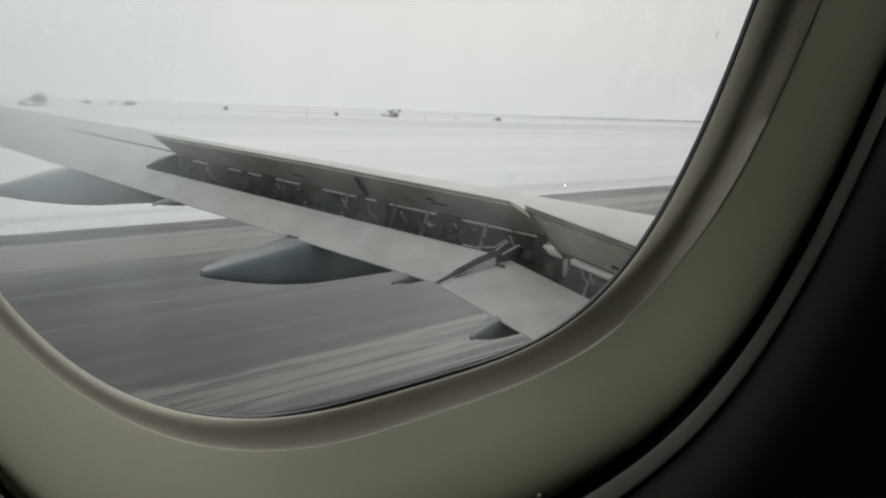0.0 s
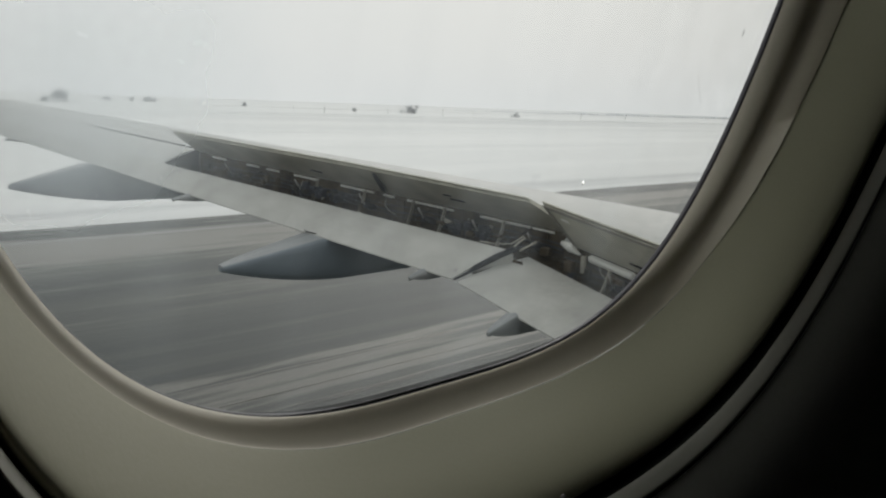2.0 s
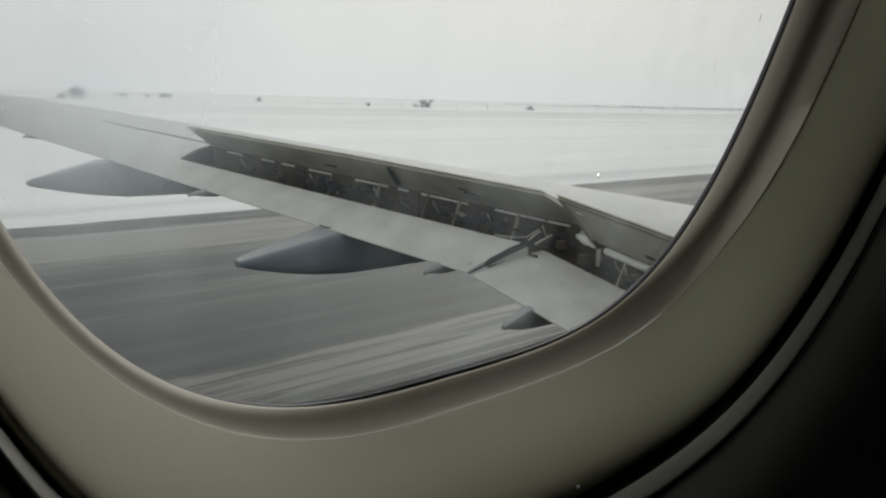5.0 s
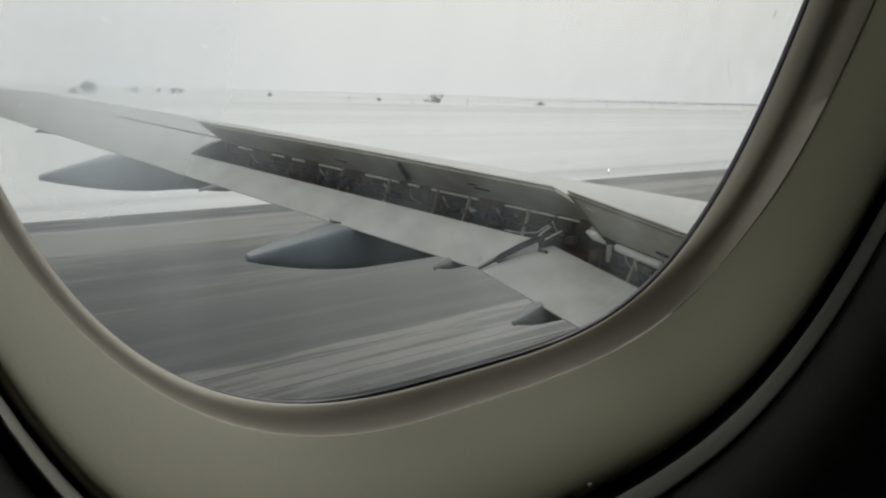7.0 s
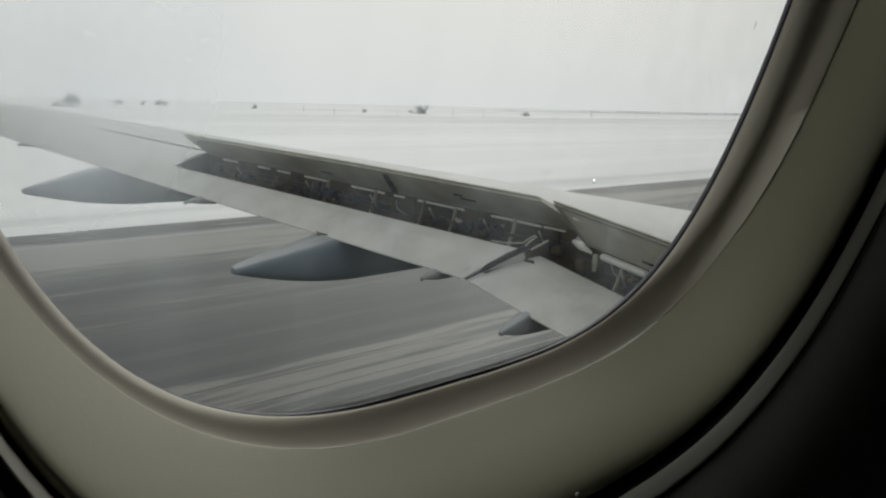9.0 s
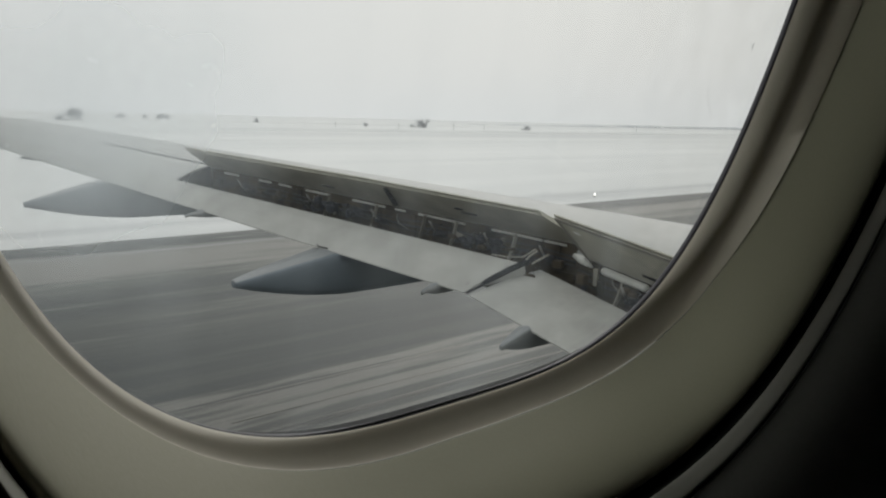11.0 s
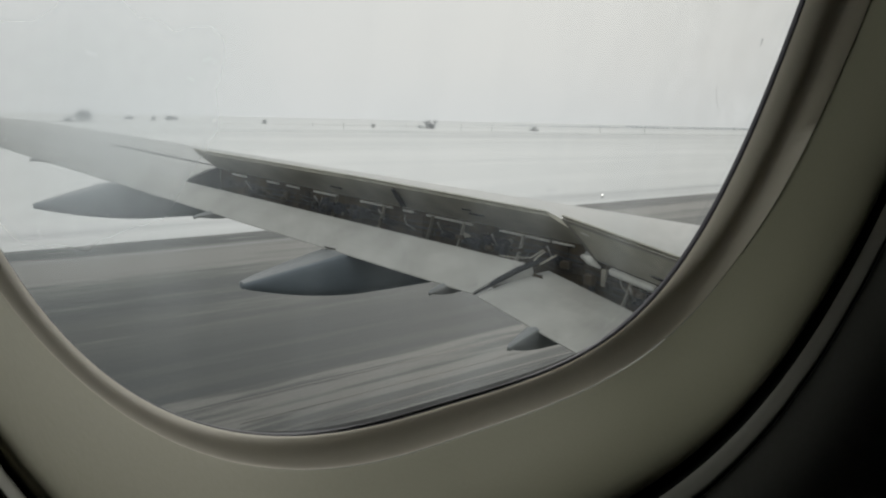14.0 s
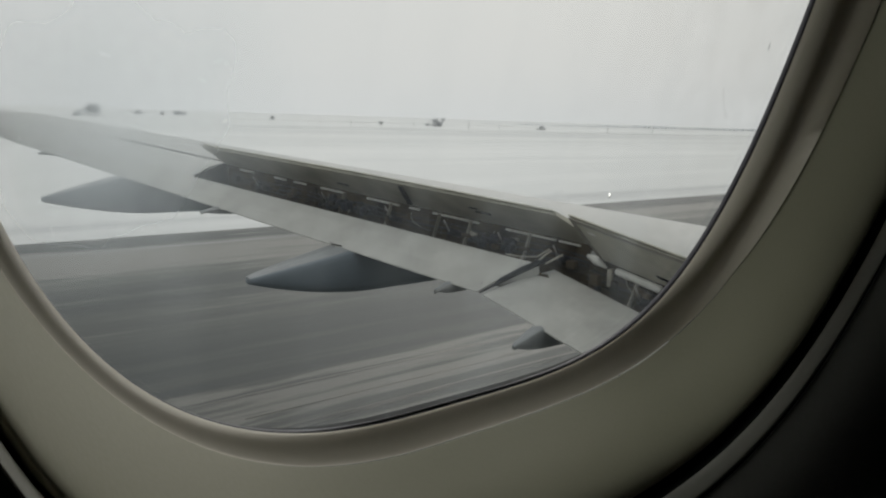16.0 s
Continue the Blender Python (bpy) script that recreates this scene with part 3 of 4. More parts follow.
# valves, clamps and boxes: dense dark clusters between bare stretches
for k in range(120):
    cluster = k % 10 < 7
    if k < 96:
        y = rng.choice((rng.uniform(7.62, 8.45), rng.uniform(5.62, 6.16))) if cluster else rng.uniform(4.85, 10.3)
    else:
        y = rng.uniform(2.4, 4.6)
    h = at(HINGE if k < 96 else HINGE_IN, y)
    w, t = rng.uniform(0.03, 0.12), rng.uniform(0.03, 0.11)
    # a few small pale pieces imitate glints among the dark fittings
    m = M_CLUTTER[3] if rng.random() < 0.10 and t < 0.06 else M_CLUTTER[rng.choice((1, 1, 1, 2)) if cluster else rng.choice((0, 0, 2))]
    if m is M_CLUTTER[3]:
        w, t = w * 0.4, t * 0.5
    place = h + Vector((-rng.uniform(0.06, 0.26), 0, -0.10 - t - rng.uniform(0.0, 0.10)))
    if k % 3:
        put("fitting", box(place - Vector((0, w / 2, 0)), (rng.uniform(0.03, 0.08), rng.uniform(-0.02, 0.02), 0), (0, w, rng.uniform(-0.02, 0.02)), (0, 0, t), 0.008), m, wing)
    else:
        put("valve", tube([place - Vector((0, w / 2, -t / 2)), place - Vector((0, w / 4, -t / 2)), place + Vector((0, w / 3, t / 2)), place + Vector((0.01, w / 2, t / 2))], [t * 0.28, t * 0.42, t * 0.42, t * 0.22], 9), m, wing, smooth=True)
# actuators: barrel, rod and bracket
for y, line in ((9.6, HINGE), (8.3, HINGE), (7.25, HINGE), (6.4, HINGE), (5.7, HINGE), (5.05, HINGE), (3.9, HINGE_IN), (2.9, HINGE_IN)):
    h = at(line, y)
    act = put("actuator", tube([h + Vector((-0.06, 0, -0.22)), h + Vector((-0.22, 0.01, -0.17))], 0.036, 10), M_HOSE, wing, "dark actuator barrel", True)
    put("rod", tube([h + Vector((-0.22, 0.01, -0.17)), h + Vector((-0.30, 0.012, -0.05))], 0.010, 8), M_STEEL, act, root=wing, smooth=True)
    put("bracket", box(h + Vector((-0.08, -0.04, -0.25)), (0.05, 0, 0), (0, 0.08, 0), (0, 0, 0.07), 0.008), M_CLUTTER[0], act, root=wing)

# ------------------------------------------------ spoilers


def spoiler(line, ys, chord, ends, angle, plane_k, label):
    """A raised panel hinged on line between ys; ends: shift along the hinge of the free edge's two ends."""
    a, b = at(line, ys[0]), at(line, ys[1])
    along = (b - a).normalized()
    up = Vector((-0.22, -0.11, 1)).normalized()
    aft = up.cross(along)
    aft = aft if aft.x < 0 else -aft
    d = aft * math.cos(radians(angle)) + up * math.sin(radians(angle))
    nrm = up * math.cos(radians(angle)) - aft * math.sin(radians(angle))
    c = chord if isinstance(chord, tuple) else (chord, chord)
    rings = []
    n = 10
    for i in range(n + 1):
        u = i / n
        h = a.lerp(b, u)
        s = ends[0] + (ends[1] - ends[0]) * u
        tip = h + along * s + d * (c[0] + (c[1] - c[0]) * u)
        root = h + d * 0.03
        rings.append([root + nrm * 0.004, root.lerp(tip, 0.5) + nrm * 0.010, tip + nrm * 0.004, tip - nrm * 0.008,
                      root.lerp(tip, 0.94) - nrm * 0.010, root.lerp(tip, 0.93) - nrm * 0.026, root.lerp(tip, 0.10) - nrm * 0.045, root - nrm * 0.040])
    panel = put("spoiler", loft(rings, caps=True), M_SPOILER, wing, label)
    return panel, a, b, along, d, nrm, c


def recess(panel, origin, along, d, nrm, length, width):
    put("slot", box(origin - nrm * 0.052, along * length, d * width, nrm * 0.012, 0.002), M_RUBBER, panel, root=wing)


def hinge_strips(panel, a, b, d, nrm, pieces):
    for u0, u1 in pieces:
        p, q = a.lerp(b, u0) - d * 0.012 - nrm * 0.075, a.lerp(b, u1) - d * 0.012 - nrm * 0.075
        put("hinge_strip", box(p, q - p, d * 0.026, nrm * 0.02, 0.004), M_STRIP, panel, "white strip along the hinge", root=wing)


sp, a, b, al, d, nr, c = spoiler(HINGE, (4.62, 7.185), (0.77, 0.76), (0.31, 0.02), 40, 0, "raised grey-beige spoiler, inner of the outer pair, scuffed underside")
hinge_strips(sp, a, b, d, nr, ((0.13, 0.228), (0.238, 0.475), (0.61, 0.86), (0.935, 0.995)))
recess(sp, a.lerp(b, 0.475) + d * 0.34, al, d, nr, 0.19, 0.022)
recess(sp, a.lerp(b, 0.515) + d * 0.45, al, d, nr, 0.11, 0.012)
# an added dark plate marks the gap between the two outer spoilers
seal = [a + al * p + d * q for p, q in ((2.24, 0.70), (2.20, 0.69), (2.27, 0.52), (2.35, 0.34), (2.46, 0.12), (2.56, 0.09), (2.47, 0.26), (2.40, 0.40), (2.33, 0.54))]
put("gap_plate", loft([[p - nr * 0.046 for p in seal], [p - nr * 0.056 for p in seal]], caps=True), M_RUBBER, sp, "dark triangular plate marking the gap between the spoilers", root=wing)
sp, a, b, al, d, nr, c = spoiler(HINGE, (7.19, 10.55), (0.76, 0.62), (0.02, -0.12), 40, 0, "raised grey spoiler, outer of the outer pair, blotched underside")
hinge_strips(sp, a, b, d, nr, ((0.04, 0.195), (0.305, 0.435), (0.515, 0.585), (0.63, 0.70), (0.825, 0.915)))
recess(sp, a + al * 0.72 + d * 0.30, al, d, nr, 0.20, 0.018)
sp, a, b, al, d, nr, c = spoiler(HINGE_IN, (4.52, 1.2), (0.70, 0.72), (-0.01, 0.0), 50, 0, "raised grey-beige inner spoiler with a dark slot")
recess(sp, a.lerp(b, 0.225) + d * 0.17, al, d, nr, 0.15, 0.03)
put("edge_strip", loft([[a + d * 0.03 - nr * 0.047, a + d * 0.69 - nr * 0.026, b + d * 0.71 - nr * 0.026, b + d * 0.665 - nr * 0.029, a + al * 0.045 + d * 0.64 - nr * 0.029, a + al * 0.05 + d * 0.03 - nr * 0.047],
                        [a + d * 0.03 - nr * 0.051, a + d * 0.69 - nr * 0.031, b + d * 0.71 - nr * 0.031, b + d * 0.665 - nr * 0.034, a + al * 0.045 + d * 0.64 - nr * 0.034, a + al * 0.05 + d * 0.03 - nr * 0.051]], caps=True), M_EDGE, sp, "darker border of the spoiler", root=wing)
put("torque_tube", tube([a.lerp(b, 0.066) + Vector((-0.09, 0, -0.05)), a.lerp(b, 0.072) + Vector((-0.09, 0, -0.05)), a.lerp(b, 0.215) + Vector((-0.09, 0, -0.05)), a.lerp(b, 0.222) + Vector((-0.09, 0, -0.05))], [0.028, 0.036, 0.036, 0.028], 12), M_STRIP, wing, "white torque tube", True)
put("torque_tube", tube([a.lerp(b, -0.045) + Vector((-0.08, 0, -0.02)), a.lerp(b, -0.01) + Vector((-0.09, 0, -0.03)), a.lerp(b, 0.030) + Vector((-0.10, 0, -0.055))], [0.022, 0.042, 0.012], 12), M_STRIP, wing, "white tapered fitting", True)
put("bracket", box(a.lerp(b, 0.045) + Vector((-0.12, -0.03, -0.21)), (0.03, 0, 0), (0, 0.05, 0), (0, 0, 0.16), 0.005), M_RIB, wing, "grey hanging bracket")
# worn spots on the raised panels
for q, r in ((at(HINGE, 5.40) + d * 0.45 - nr * 0.0, 0.012), (at(HINGE, 6.05) + d * 0.30, 0.008)):
    put("scuff", tube([q - nr * 0.047, q + al * 0.02 + d * 0.02 - nr * 0.047, q + al * 0.05 + d * 0.03 - nr * 0.046], [0.003, r * 0.6, 0.003], 6), M_STRIP, wing, "pale paint chip")
q = a + al * 0.16 + d * 0.56
put("scuff", tube([q - nr * 0.040, q + al * 0.05 - d * 0.01 - nr * 0.040, q + al * 0.10 - d * 0.015 - nr * 0.040], [0.003, 0.008, 0.003], 6), M_STRIP, wing, "pale paint chip")
# thin pale hoses looping through the trough
for k, y in enumerate((9.2, 8.45, 7.75, 7.1, 6.45, 5.95, 5.25, 4.2, 3.6)):
    h = at(HINGE if y > 4.7 else HINGE_IN, y)
    put("hose", tube([h + Vector((-0.07, 0.0, -0.10)), h + Vector((-0.13, 0.06 * (-1) ** k, -0.14)), h + Vector((-0.16, 0.15 * (-1) ** k, -0.19)), h + Vector((-0.10, 0.22 * (-1) ** k, -0.24))], 0.006, 6), M_CLUTTER[3] if k % 2 else M_HOSE, wing, smooth=True)
# links across the cut between the flaps
g = at(REAR, 4.86)
put("flap_link", tube([g + Vector((0.02, 0.0, -0.01)), g + Vector((0.06, -0.03, 0.05)), g + Vector((0.12, -0.07, 0.10))], 0.009, 8), M_RIB, wing, "pale bent flap link", True)
put("flap_link", tube([g + Vector((0.07, -0.05, -0.02)), g + Vector((0.20, -0.14, 0.065))], 0.010, 8), M_RIB, wing, "pale straight flap link", True)
put("hose", tube([g + Vector((-0.03, 0.36, 0.02)), g + Vector((0.0, 0.20, 0.015)), g + Vector((0.06, 0.05, 0.03)), g + Vector((0.13, -0.04, 0.11))], 0.006, 8), M_RIB, wing, "pale bent hose", True)

# ------------------------------------------------ flap track fairings


def fairing(y, tail, apex, belly, nose, width, label, mat=M_FAIRING, deck_mat=M_DECK):
    """A canoe along the line of flight. tail, apex, belly, nose: (x, z) of its end, the ridge at the flap's edge, its lowest place, its front.
    Its near side is an upright plane at y; a pale deck closes its top."""
    rings, decks = [], []
    thin = min(1.0, (apex[1] - tail[1]) / 0.15) ** 3
    n = 30
    for i in range(n + 1):
        u = i / n
        x = tail[0] + (nose[0] - tail[0]) * u
        if x < apex[0]:
            k = (x - tail[0]) / (apex[0] - tail[0])
            top = tail[1] + 0.028 * thin + (apex[1] - tail[1] - 0.028 * thin) * k
        else:
            top = apex[1] + (nose[1] + 0.25 - apex[1]) * (x - apex[0]) / (nose[0] - apex[0]) * 0.3
        if x < belly[0]:
            k = (belly[0] - x) / (belly[0] - tail[0])
            low = belly[1] + (tail[1] - 0.028 * thin - belly[1]) * k ** 1.7
        else:
            k = (x - belly[0]) / (nose[0] - belly[0])
            low = belly[1] + (nose[1] - belly[1]) * k ** 1.5
        v = min(1.0, max(0.0, (x - tail[0]) / (apex[0] - tail[0])))
        w = width * (0.22 + 0.78 * v ** 0.7)
        h = max(top - low, 0.03)
        bow = min(0.03, 0.25 * h)
        half = [(0.09 * w, top + 0.001), (0.035 * w, top - 0.012 * h), (0.008 * w, top - 0.05 * h), (-0.2 * bow, top - 0.2 * h), (-0.3 * bow, top - 0.42 * h), (0.0, top - 0.64 * h), (0.05 * w, top - 0.84 * h), (0.16 * w, top - 0.95 * h), (0.36 * w, low)]
        over = [(w - a, z) for a, z in reversed(half)]
        rings.append([(x, y + a, EYE + z) for a, z in half + over])
        if x < apex[0] + 0.06:
            decks.append([(x - 0.004, y + 0.10 * w, EYE + top - 0.004), (x - 0.004, y + 0.12 * w, EYE + top + 0.003), (x - 0.004, y + w / 2, EYE + top + 0.012 + 0.03 * w), (x - 0.004, y + w, EYE + top + 0.004), (x - 0.004, y + w, EYE + top - 0.003)])
    body = put("flap_track_fairing", loft(rings, caps=True), mat, wing, label, True)
    put("deck", loft(decks, caps=True), deck_mat, body, "paler grey top of the fairing", root=wing)
    return body


fairing(6.82, (3.73, -1.59), (4.915, -1.395), (5.20, -1.87), (6.60, -1.86), 0.45, "blue-grey canoe fairing under the outer flap")
fairing(11.66, (3.30, -1.255), (4.40, -0.985), (4.90, -1.53), (6.20, -1.55), 0.42, "blue-grey canoe fairing far out under the flap")
fairing(4.22, (4.61, -1.765), (4.95, -1.672), (5.02, -1.845), (6.10, -1.90), 0.13, "small grey fairing under the inner flap", M_SMALL)
fairing(14.6, (4.10, -0.795), (4.30, -0.745), (4.42, -0.84), (5.0, -0.82), 0.20, "pale grey fairing near the wing tip", M_WEDGE)
fairing(5.46, (4.86, -1.562), (5.05, -1.515), (5.12, -1.61), (5.6, -1.58), 0.08, "small grey wedge fairing at the flap's edge", M_WEDGE)
fairing(9.30, (4.42, -1.222), (4.655, -1.178), (4.8, -1.27), (5.4, -1.25), 0.10, "small grey wedge fairing at the flap's edge", M_WEDGE)

# ---------------------------------------------------------------- far things on the snow field


def bush(x, y, wide, tall, seed, label, name="bush"):
    """A leafless thicket paled for haze: stems and a cloud of short twigs in uneven lumps."""
    r = random.Random(seed)
    ob = thing(name, (x, y, 0), label, "bush", "thickets on the airfield")
    stems = bmesh.new()
    crown = bmesh.new()
    lumps = []
    for _ in range(11):
        u = r.uniform(0.10, 0.66)
        lumps.append((r.uniform(-0.44, 0.44) * wide * (1.1 - u), r.uniform(-0.3, 0.3) * wide, u * tall, r.uniform(0.12, 0.22) * wide))
    for lx, ly, lz, lr in lumps:
        top = Vector((lx, ly, lz))
        q = [stems.verts.new((lx * 0.7 + 0.08 * math.cos(t), ly * 0.7 + 0.08 * math.sin(t), 0)) for t in (0, 2.1, 4.2)]
        p = stems.verts.new(top + Vector((0, 0, lr * 0.6)))
        for i in range(3):
            stems.faces.new((q[i], q[(i + 1) % 3], p))
        for _ in range(150):
            v = Vector((r.gauss(0, 1), r.gauss(0, 1), r.gauss(0, 1))).normalized() * lr * r.uniform(0.2, 1.1)
            o = top + Vector((v.x, v.y, max(v.z * 0.9, 0.1 - lz)))
            e = Vector((r.gauss(0, 1), r.gauss(0, 1), r.gauss(0, 1))).normalized() * wide * 0.05
            s = Vector((r.gauss(0, 1), r.gauss(0, 1), r.gauss(0, 1))).normalized() * wide * 0.03
            o.z = max(o.z, 0.15)
            crown.faces.new([crown.verts.new(o), crown.verts.new(o + e + s * 0.5), crown.verts.new(o + e * 0.4 + s)])
    part("stems", stems, M_POST, ob)
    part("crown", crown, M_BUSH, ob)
    return ob


def away(dx, dy, dist):
    return dx * dist, dy * dist


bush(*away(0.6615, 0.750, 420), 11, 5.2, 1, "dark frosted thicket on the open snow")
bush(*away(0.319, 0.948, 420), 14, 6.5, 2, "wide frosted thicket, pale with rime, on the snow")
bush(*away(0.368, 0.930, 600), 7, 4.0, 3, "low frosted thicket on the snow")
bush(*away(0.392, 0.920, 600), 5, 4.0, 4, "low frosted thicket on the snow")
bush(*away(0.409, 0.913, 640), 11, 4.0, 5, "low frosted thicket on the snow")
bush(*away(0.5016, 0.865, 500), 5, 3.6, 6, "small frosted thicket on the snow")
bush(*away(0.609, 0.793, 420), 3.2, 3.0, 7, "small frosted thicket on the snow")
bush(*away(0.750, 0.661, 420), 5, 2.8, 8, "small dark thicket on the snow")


def treeline():
    """A far, ragged belt of low trees."""
    r = random.Random(9)
    bm = bmesh.new()
    for i in range(1800):
        u = i / 1800
        x, y = 620 + 1000 * u + r.gauss(0, 4), 640 - 130 * u + r.gauss(0, 6)
        h = (2.2 + 3.0 * u) * min(1.0, 0.25 + 3.0 * u) * (0.75 + 0.35 * abs(noise.noise((i * 0.01, 2, 5))) + r.uniform(0, 0.18))
        h *= max(0.0, min(1.0, 0.55 + 1.6 * noise.noise((i * 0.018, 7, 2)) + 0.6 * u))
        w = r.uniform(1.6, 3.4)
        if h < 0.5:
            continue
        k = [bm.verts.new((x + w * math.cos(t) * r.uniform(0.6, 1.1), y + w * math.sin(t), h * r.uniform(0.15, 0.5))) for t in (0, 1.26, 2.5, 3.8, 5.0)]
        g = [bm.verts.new((v.co.x, v.co.y, 0)) for v in k]
        top = bm.verts.new((x, y, h))
        for j in range(5):
            bm.faces.new((k[j], k[(j + 1) % 5], top))
            bm.faces.new((g[j], g[(j + 1) % 5], k[(j + 1) % 5], k[j]))
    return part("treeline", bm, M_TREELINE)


tagged(treeline(), "far belt of low trees on the horizon, coloured pale for haze", "trees", kind="stuff")


def marker_post(x, y, h):
    ob = thing("marker_post", (x, y, 0), "thin dark marker post standing in the snow", "post", "marker posts on the airfield")
    part("shaft", tube([(0, 0, 0), (0, 0, h)], 0.07, 6), M_POST, ob)
    part("head", tube([(0, 0, h - 0.02), (0, 0, h + 0.05), (0, 0, h + 0.28), (0, 0, h + 0.32)], [0.08, 0.15, 0.15, 0.05], 8), M_POST, ob)


for dx, dy, dist, h in ((0.58, 0.814, 330, 2.2), (0.64, 0.768, 360, 2.0), (0.69, 0.724, 340, 2.6), (0.716, 0.698, 380, 1.8), (0.80, 0.60, 350, 2.4), (0.83, 0.558, 390, 2.0), (0.55, 0.835, 400, 2.0)):
    marker_post(*away(dx, dy, dist), h)


def edge_light(x, y):
    ob = thing("runway_edge_light", (x, y, 0), "lit runway edge light on a short stem in the snow", "runway light", "lights along the runway edge")
    part("stem", tube([(0, 0, 0), (0, 0, 0.22)], 0.04, 8), M_POST, ob)
    part("lens", tube([(0, 0, 0.22), (0, 0, 0.30), (0, 0, 0.36)], [0.03, 0.036, 0.015], 10), M_LAMP, ob, "lit clear lens", True)


edge_light(38.7, 28.6)
edge_light(-21.3, 28.6)
edge_light(98.7, 28.6)

# ---------------------------------------------------------------- cabin window
LEAN = -0.232  # the wall leans in toward its top
SEG = 192


def oval(shape, depth=0.0, grow=0.0):
    """A rounded window outline on the leaning wall. shape: half widths toward the tail and the nose, half height, the roundness of
    both ends, the centre, the slant of the upright axis, and the distance outboard of the eye."""
    aft, fore, high, n_aft, n_fore, cx, cz, slant, out = shape
    pts = []
    for j in range(SEG):
        t = 2 * math.pi * j / SEG
        c, s = math.cos(t), math.sin(t)
        n = n_fore if c >= 0 else n_aft
        dz = (high + grow) * math.copysign(abs(s) ** (2 / n), s)
        x = cx + ((fore if c >= 0 else aft) + grow) * math.copysign(abs(c) ** (2 / n), c) + slant * dz
        z = cz + dz
        pts.append(Vector((x, out + depth + LEAN * z, EYE + z)))
    return pts


def blend(o, p, u):
    return tuple(a + (b - a) * u for a, b in zip(o, p))


SEAL = (0.1266, 0.1264, 0.1772, 2.53, 3.69, 0.1499, 0.1046, 0.088, 0.1331)   # inner edge of the bead round the pane
STEP = (0.1346, 0.1402, 0.1907, 2.23, 3.68, 0.1501, 0.1167, 0.141, 0.1180)   # edge between the ring and the surround
LIP_IN = (0.1433, 0.1566, 0.2084, 2.28, 3.43, 0.1503, 0.1037, 0.083, 0.0940)  # the trim lip's inner and outer edge
LIP_OUT = (0.1456, 0.1572, 0.2154, 2.35, 3.40, 0.1506, 0.1058, 0.062, 0.0905)

# cross sections: how far over from one edge to the next, and the depth off the straight line
RING_ROWS = [(0.0, 0.0004), (0.0, 0.0), (0.04, -0.0009), (0.08, -0.0013), (0.15, -0.0012), (0.22, -0.0009), (0.30, -0.0003), (0.40, 0.0005), (0.50, 0.0012), (0.60, 0.0017), (0.70, 0.0020), (0.80, 0.0021), (0.90, 0.0019), (0.965, 0.0011), (0.985, 0.0006), (1.0, -0.0005)]
RING_AFT = [(0.0, 0.0004), (0.0, 0.0), (0.04, -0.0006), (0.08, -0.0010), (0.15, -0.0014), (0.22, -0.0017), (0.30, -0.0018), (0.40, -0.0017), (0.50, -0.0015), (0.60, -0.0012), (0.70, -0.0009), (0.80, -0.0006), (0.90, -0.0003), (0.965, -0.0001), (0.985, -0.0001), (1.0, -0.0001)]
RING_NOSE = [(0.0, 0.0004), (0.0, 0.0), (0.04, -0.0009), (0.09, -0.0015), (0.18, -0.0019), (0.28, -0.0017), (0.36, -0.0011), (0.45, -0.0002), (0.54, 0.0009), (0.64, 0.0019), (0.74, 0.0026), (0.82, 0.0029), (0.865, 0.0027), (0.985, -0.0017), (0.985, -0.0017), (1.0, -0.0005)]
SURROUND_ROWS = [(0.0, -0.0004), (0.012, -0.0008), (0.10, -0.0021), (0.20, -0.0041), (0.30, -0.0057), (0.40, -0.0068), (0.50, -0.0073), (0.58, -0.0072), (0.66, -0.0064), (0.73, -0.0050), (0.80, -0.0029), (0.86, -0.0004), (0.91, 0.0030), (0.95, 0.0085), (0.97, 0.016), (0.97, 0.026)]
SURROUND_AFT = [(0.0, -0.0001), (0.015, -0.0005), (0.12, -0.0018), (0.25, -0.0034), (0.38, -0.0045), (0.50, -0.0052), (0.62, -0.0057), (0.70, -0.0057), (0.78, -0.0052), (0.84, -0.0044), (0.89, -0.0031), (0.925, -0.0016), (0.95, 0.0000), (0.97, 0.0020), (0.99, 0.0055), (0.995, 0.012)]
LIP_ROWS = [(0.0, 0.0006), (0.04, 0.0), (0.25, -0.0002), (0.5, -0.0004), (0.75, -0.0003), (0.95, 0.0), (1.0, 0.0006)]
WALL_FLARE = ((0.0012, 0.0014), (0.005, 0.0055), (0.010, 0.0098), (0.017, 0.0140), (0.026, 0.0175), (0.040, 0.0205), (0.07, 0.0225), (0.12, 0.023))
FRAME_LIFT = 0.0027
# shares of the scaling about the eye, tuned for how light falls on the lining
K_STEP, K_LIP, K_WALL = 0.070, -0.020, -0.030
MARKS = {"speck": [(0.2527, 0.0279), (0.2528, 0.0272), (0.2528, 0.0262), (0.2527, 0.0252)], "scratch": [(0.2333, 0.0125), (0.2346, 0.0097), (0.2370, 0.0068), (0.2399, 0.0043)],
         "hook": [(0.2510, -0.0092), (0.2536, -0.0105), (0.2562, -0.0111), (0.2582, -0.0108)]}
SCREW = Vector((0.1518, 0.1129, EYE - 0.0921))

window = thing("cabin_window", (0.147, 0.13, EYE + 0.09), "cabin window with a moulded plastic surround and a hazed pane", "window")


def ease(x, lo, hi):
    u = min(1.0, max(0.0, (x - lo) / (hi - lo)))
    return u * u * (3 - 2 * u)


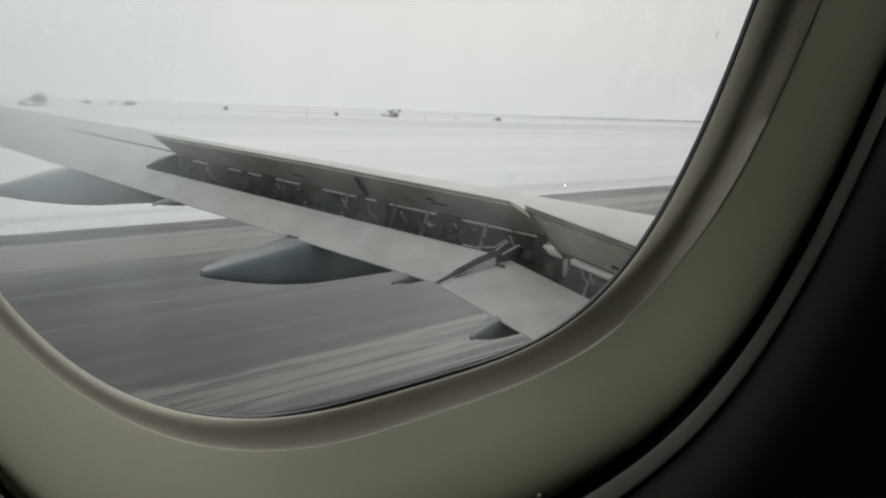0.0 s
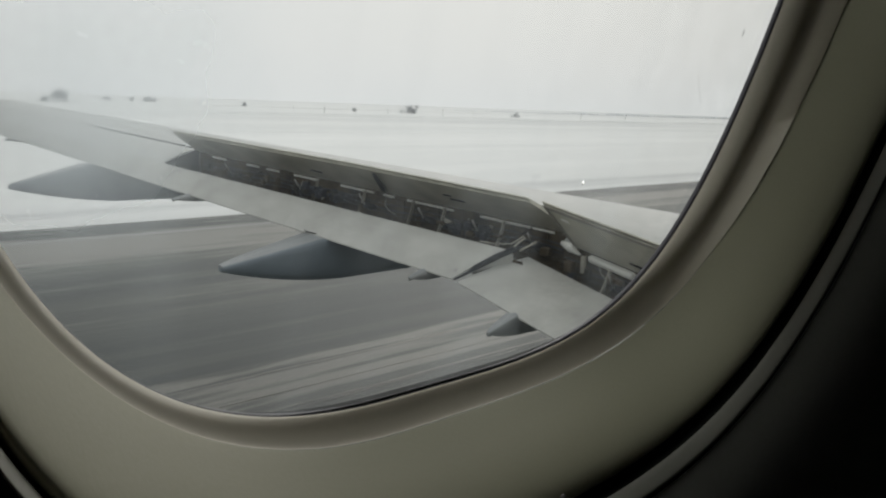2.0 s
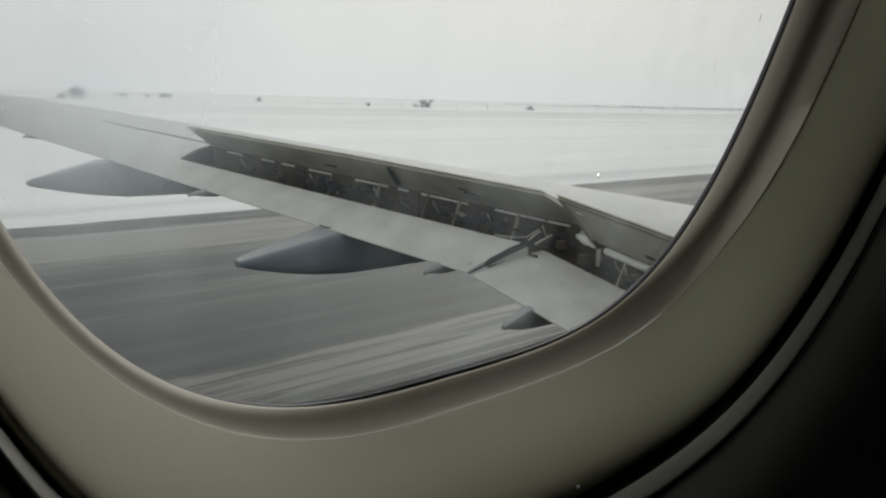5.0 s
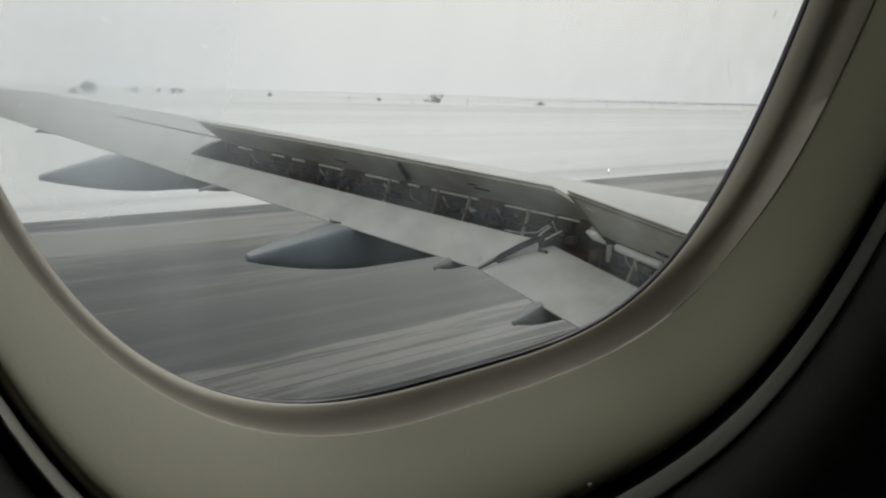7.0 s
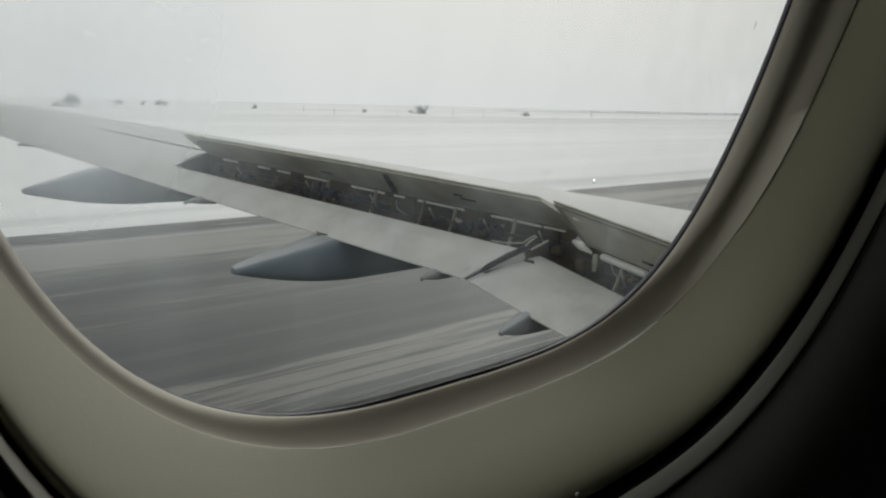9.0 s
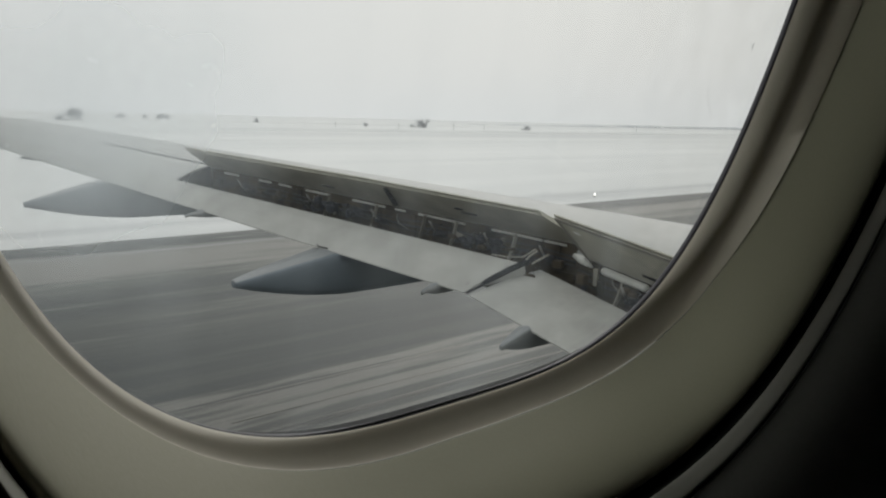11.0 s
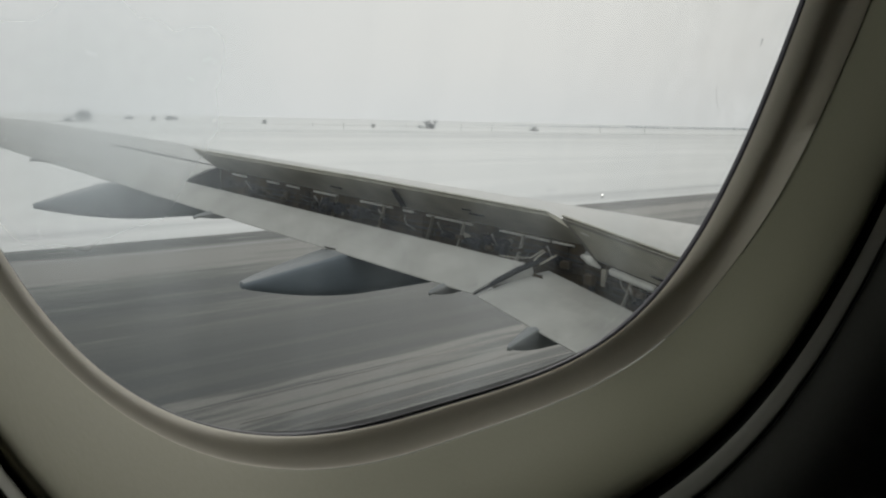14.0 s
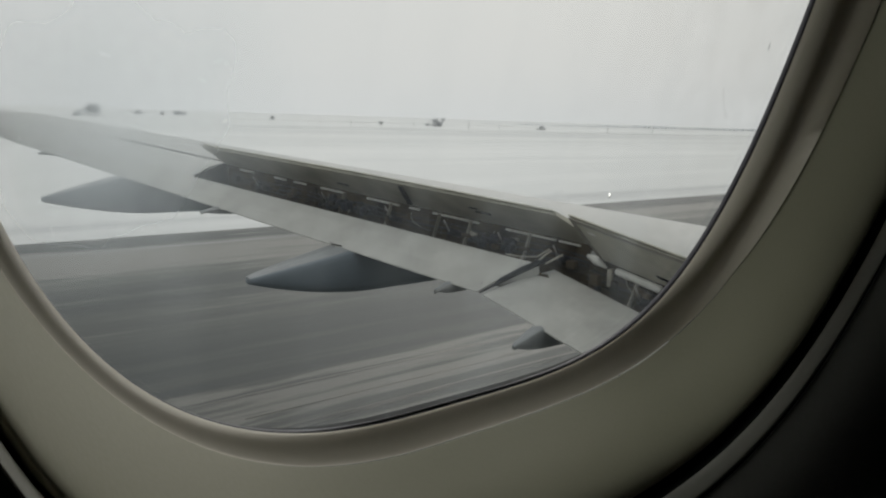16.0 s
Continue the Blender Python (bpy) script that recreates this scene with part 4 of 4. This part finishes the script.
TURN = [math.cos(2 * math.pi * j / SEG) for j in range(SEG)]
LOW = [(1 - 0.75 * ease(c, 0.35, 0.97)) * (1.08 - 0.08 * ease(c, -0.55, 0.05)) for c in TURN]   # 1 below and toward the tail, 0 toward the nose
AFT = [ease(-c, 0.0, 0.75) for c in TURN]
NOSE = [ease(c, 0.50, 0.90) for c in TURN]


def eye_scaled(pts, k):
    """Scales outlines about the eye by k, mostly below and aft, to tune their shading."""
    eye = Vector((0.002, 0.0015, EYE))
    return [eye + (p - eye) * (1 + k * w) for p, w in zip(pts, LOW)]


def profile(o, p, rows, k0=0.0, k1=0.0, sides=(), calm=0.0):
    """Outlines between o and p: (how far over, depth outboard of the straight line between the two).
    sides: (rows, weights) that take over on one side; calm: how far the relief fades below."""
    out = []
    for i, (u, d) in enumerate(rows):
        pts = eye_scaled(oval(blend(o, p, u)), k0 + (k1 - k0) * u)
        deep = [d * (1 - calm * min(1.0, w)) for w in LOW]
        for other, weight in sides:
            us, ds = other[i]
            goal = eye_scaled(oval(blend(o, p, us)), k0 + (k1 - k0) * us)
            pts = [q.lerp(r, a) for q, r, a in zip(pts, goal, weight)]
            deep = [e + (ds - e) * a for e, a in zip(deep, weight)]
        out.append([q + Vector((0, e, 0)) for q, e in zip(pts, deep)])
    return out


# ring: a rounded bead at the pane, a broad hollow and a flank that rises to the surround
put("pane_ring", loft(profile(SEAL, STEP, RING_ROWS, 0.0, K_STEP, ((RING_AFT, AFT), (RING_NOSE, NOSE)), 0.80)), M_RING, window, "rounded grey plastic bead round the pane", True)
put("gasket", loft([oval(SEAL, 0.0004, 0.0003), oval(SEAL, 0.0006, -0.0001), oval(SEAL, 0.0024, -0.0001), oval(SEAL, 0.0030, 0.004)]), M_GASKET, window, "dark purple-grey rubber gasket", True)
# moulded surround: rises from the ring toward the cabin, rolls over and falls into the shade slot
put("surround", loft(profile(STEP, LIP_IN, SURROUND_ROWS, K_STEP, K_LIP, ((SURROUND_AFT, AFT),))), M_REVEAL, window, "beige-grey moulded window surround", True)
put("shade_slot", loft([eye_scaled(oval(LIP_IN, d, g), K_LIP) for d, g in ((0.0004, 0.0001), (0.006, 0.0004), (0.024, 0.001), (0.026, -0.008))]), M_SLOT, window, "slot that the window shade runs in, coloured black for its unlit depth", True)
put("trim_lip", loft(profile(LIP_IN, LIP_OUT, LIP_ROWS, K_LIP, K_WALL)), M_LIP, window, "raised plastic lip round the opening", True)
put("groove", loft([eye_scaled(oval(LIP_OUT, d, g), K_WALL) for d, g in ((0.0005, 0.0), (0.0022, 0.0003), (0.0022, 0.0013), (0.0006, 0.0024))]), M_SLOT, window, "thin dark groove beside the lip", False)


def outer_frame():
    """The dark frame of the outer pane; its lower edge shows through the inner one."""
    rows = []
    for k, up in ((0.998, 0.42), (1.012, 0.50), (1.06, 0.6), (1.12, 0.8), (1.16, 1.0), (1.18, 0.5)):
        row = []
        for p in oval(SEAL, 0.0010, 0.0):
            v = (p.z - EYE - SEAL[6]) / SEAL[2]
            q = Vector((0, 0, EYE)) + (p - Vector((0, 0, EYE))) * k
            q.z += FRAME_LIFT * up * max(0.0, -v) ** 3 * ease(p.x, 0.05, 0.13) * (1 - 0.5 * ease(p.x, 0.15, 0.25)) - 0.0006
            q.x += 0.02 * (k - 0.998) / 0.16 * max(0.0, (p.x - SEAL[5]) / SEAL[1]) ** 3
            row.append(q)
        rows.append(row)
    return loft(rows)


put("outer_frame", outer_frame(), M_FRAME, window, "dark frame of the outer pane", True)


def pane(depth, grow):
    bm = bmesh.new()
    bm.faces.new([bm.verts.new(p) for p in oval(SEAL, depth, grow)])
    return bm


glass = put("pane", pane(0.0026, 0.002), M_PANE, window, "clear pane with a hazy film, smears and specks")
glass.visible_shadow = False
if glass.data.polygons[0].normal.y > 0:
    glass.data.flip_normals()  # its face looks into the cabin


def on_pane(x, z, depth=0.1352):
    return Vector((x, depth + LEAN * z, EYE + z))


def smear(name, pts, radius, label):
    """A thin mark lying on the pane's inner face."""
    put(name, tube([on_pane(x, z) for x, z in pts], radius, 6), M_SPECK, window, label)


smear("scratch", MARKS["scratch"], 0.000032, "fine curved scratch")
smear("speck", MARKS["speck"], [0.00005, 0.00016, 0.00016, 0.00005], "grey dried speck")
smear("scratch", MARKS["hook"], 0.000034, "fine hooked scratch")
put("screw", tube([SCREW, SCREW + Vector((0, -0.0005, 0.0004)), SCREW + Vector((0, -0.0007, 0.0005))], [0.0006, 0.0006, 0.0003], 8), M_STEEL, window, "tiny bright screw head")

# wall lining round the window, outer skin, and the plain dark rest of the cabin


def wall_with_hole(name, shape, mat, label, flare=(), k=0.0, x0=-2.2, x1=3.0, z0=-1.15, z1=1.25):
    """A leaning wall with an oval hole; flare: rows (outward, rise toward the cabin) round the hole."""
    cx, cz = shape[5], shape[6]
    rows = [eye_scaled(oval(shape), k)] + [eye_scaled(oval(shape, -rise, out), k) for out, rise in flare]
    far = shape[8] - (flare[-1][1] if flare else 0.0)
    outer = []
    for p in rows[-1]:
        c, s = p.x - cx, p.z - EYE - cz
        f = min((x1 - cx) / c if c > 1e-6 else 1e9, (x0 - cx) / c if c < -1e-6 else 1e9, (z1 - cz) / s if s > 1e-6 else 1e9, (z0 - cz) / s if s < -1e-6 else 1e9)
        x, z = cx + c * f, cz + s * f
        outer.append(Vector((x, far + LEAN * z, EYE + z)))
    return tagged(part(name, loft(rows + [outer]), mat, smooth=bool(flare)), label, "wall", kind="structure")


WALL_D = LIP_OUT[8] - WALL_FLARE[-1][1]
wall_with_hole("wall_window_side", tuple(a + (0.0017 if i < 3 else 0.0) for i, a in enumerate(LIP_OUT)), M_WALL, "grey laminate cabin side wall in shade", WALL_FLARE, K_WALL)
wall_with_hole("fuselage_skin", tuple(a + (0.065 if i < 3 else 0.030 if i == 8 else 0.0) for i, a in enumerate(SEAL)), M_SKIN, "pale painted outer skin of the fuselage", (), 0.0, -2.2, 9.0, -2.6, 1.25)


def closing(name, corners, mat, label, category):
    bm = bmesh.new()
    vs = [bm.verts.new(c) for c in corners]
    bm.faces.new(vs)
    bmesh.ops.solidify(bm, geom=bm.faces[:], thickness=0.03)
    tagged(part(name, bm, mat), label, category, kind="structure")


Y0, Z0, Z1 = -2.2, EYE - 1.15, EYE + 1.25
yb, yt = WALL_D - LEAN * 1.15, WALL_D + LEAN * 1.25
closing("floor", [(-2.2, Y0, Z0), (3.0, Y0, Z0), (3.0, yb, Z0), (-2.2, yb, Z0)], M_CABIN, "dark carpeted cabin floor", "floor")
closing("ceiling", [(-2.2, Y0, Z1), (3.0, Y0, Z1), (3.0, yt, Z1), (-2.2, yt, Z1)], M_CABIN, "dark cabin ceiling", "ceiling")


def aisle_wall():
    """The unseen far side of the cabin, with slits added to let fill light in."""
    bm = bmesh.new()

    def block(x0, x1, z0, z1):
        m = bmesh.ops.create_cube(bm, size=1.0)["verts"]
        bmesh.ops.scale(bm, vec=(x1 - x0, 0.04, z1 - z0), verts=m)
        bmesh.ops.translate(bm, vec=((x0 + x1) / 2, Y0 - 0.02, (z0 + z1) / 2), verts=m)

    low, high = EYE + 0.19, EYE + 0.28
    block(-2.2, 3.0, Z0, low)
    block(-2.2, 3.0, high, Z1)
    x = -2.2
    for k in range(10):
        block(x, min(x + 0.29, 3.0), low, high)
        x += 0.53
    return part("wall_aisle_side", bm, M_CABIN)


tagged(aisle_wall(), "unseen far side of the cabin with slits added for fill light", "wall", kind="structure")
closing("wall_front", [(3.0, Y0, Z0), (3.0, yb, Z0), (3.0, yt, Z1), (3.0, Y0, Z1)], M_CABIN, "dark front end of the cabin", "wall")
closing("wall_rear", [(-2.2, Y0, Z0), (-2.2, yb, Z0), (-2.2, yt, Z1), (-2.2, Y0, Z1)], M_CABIN, "dark rear end of the cabin", "wall")
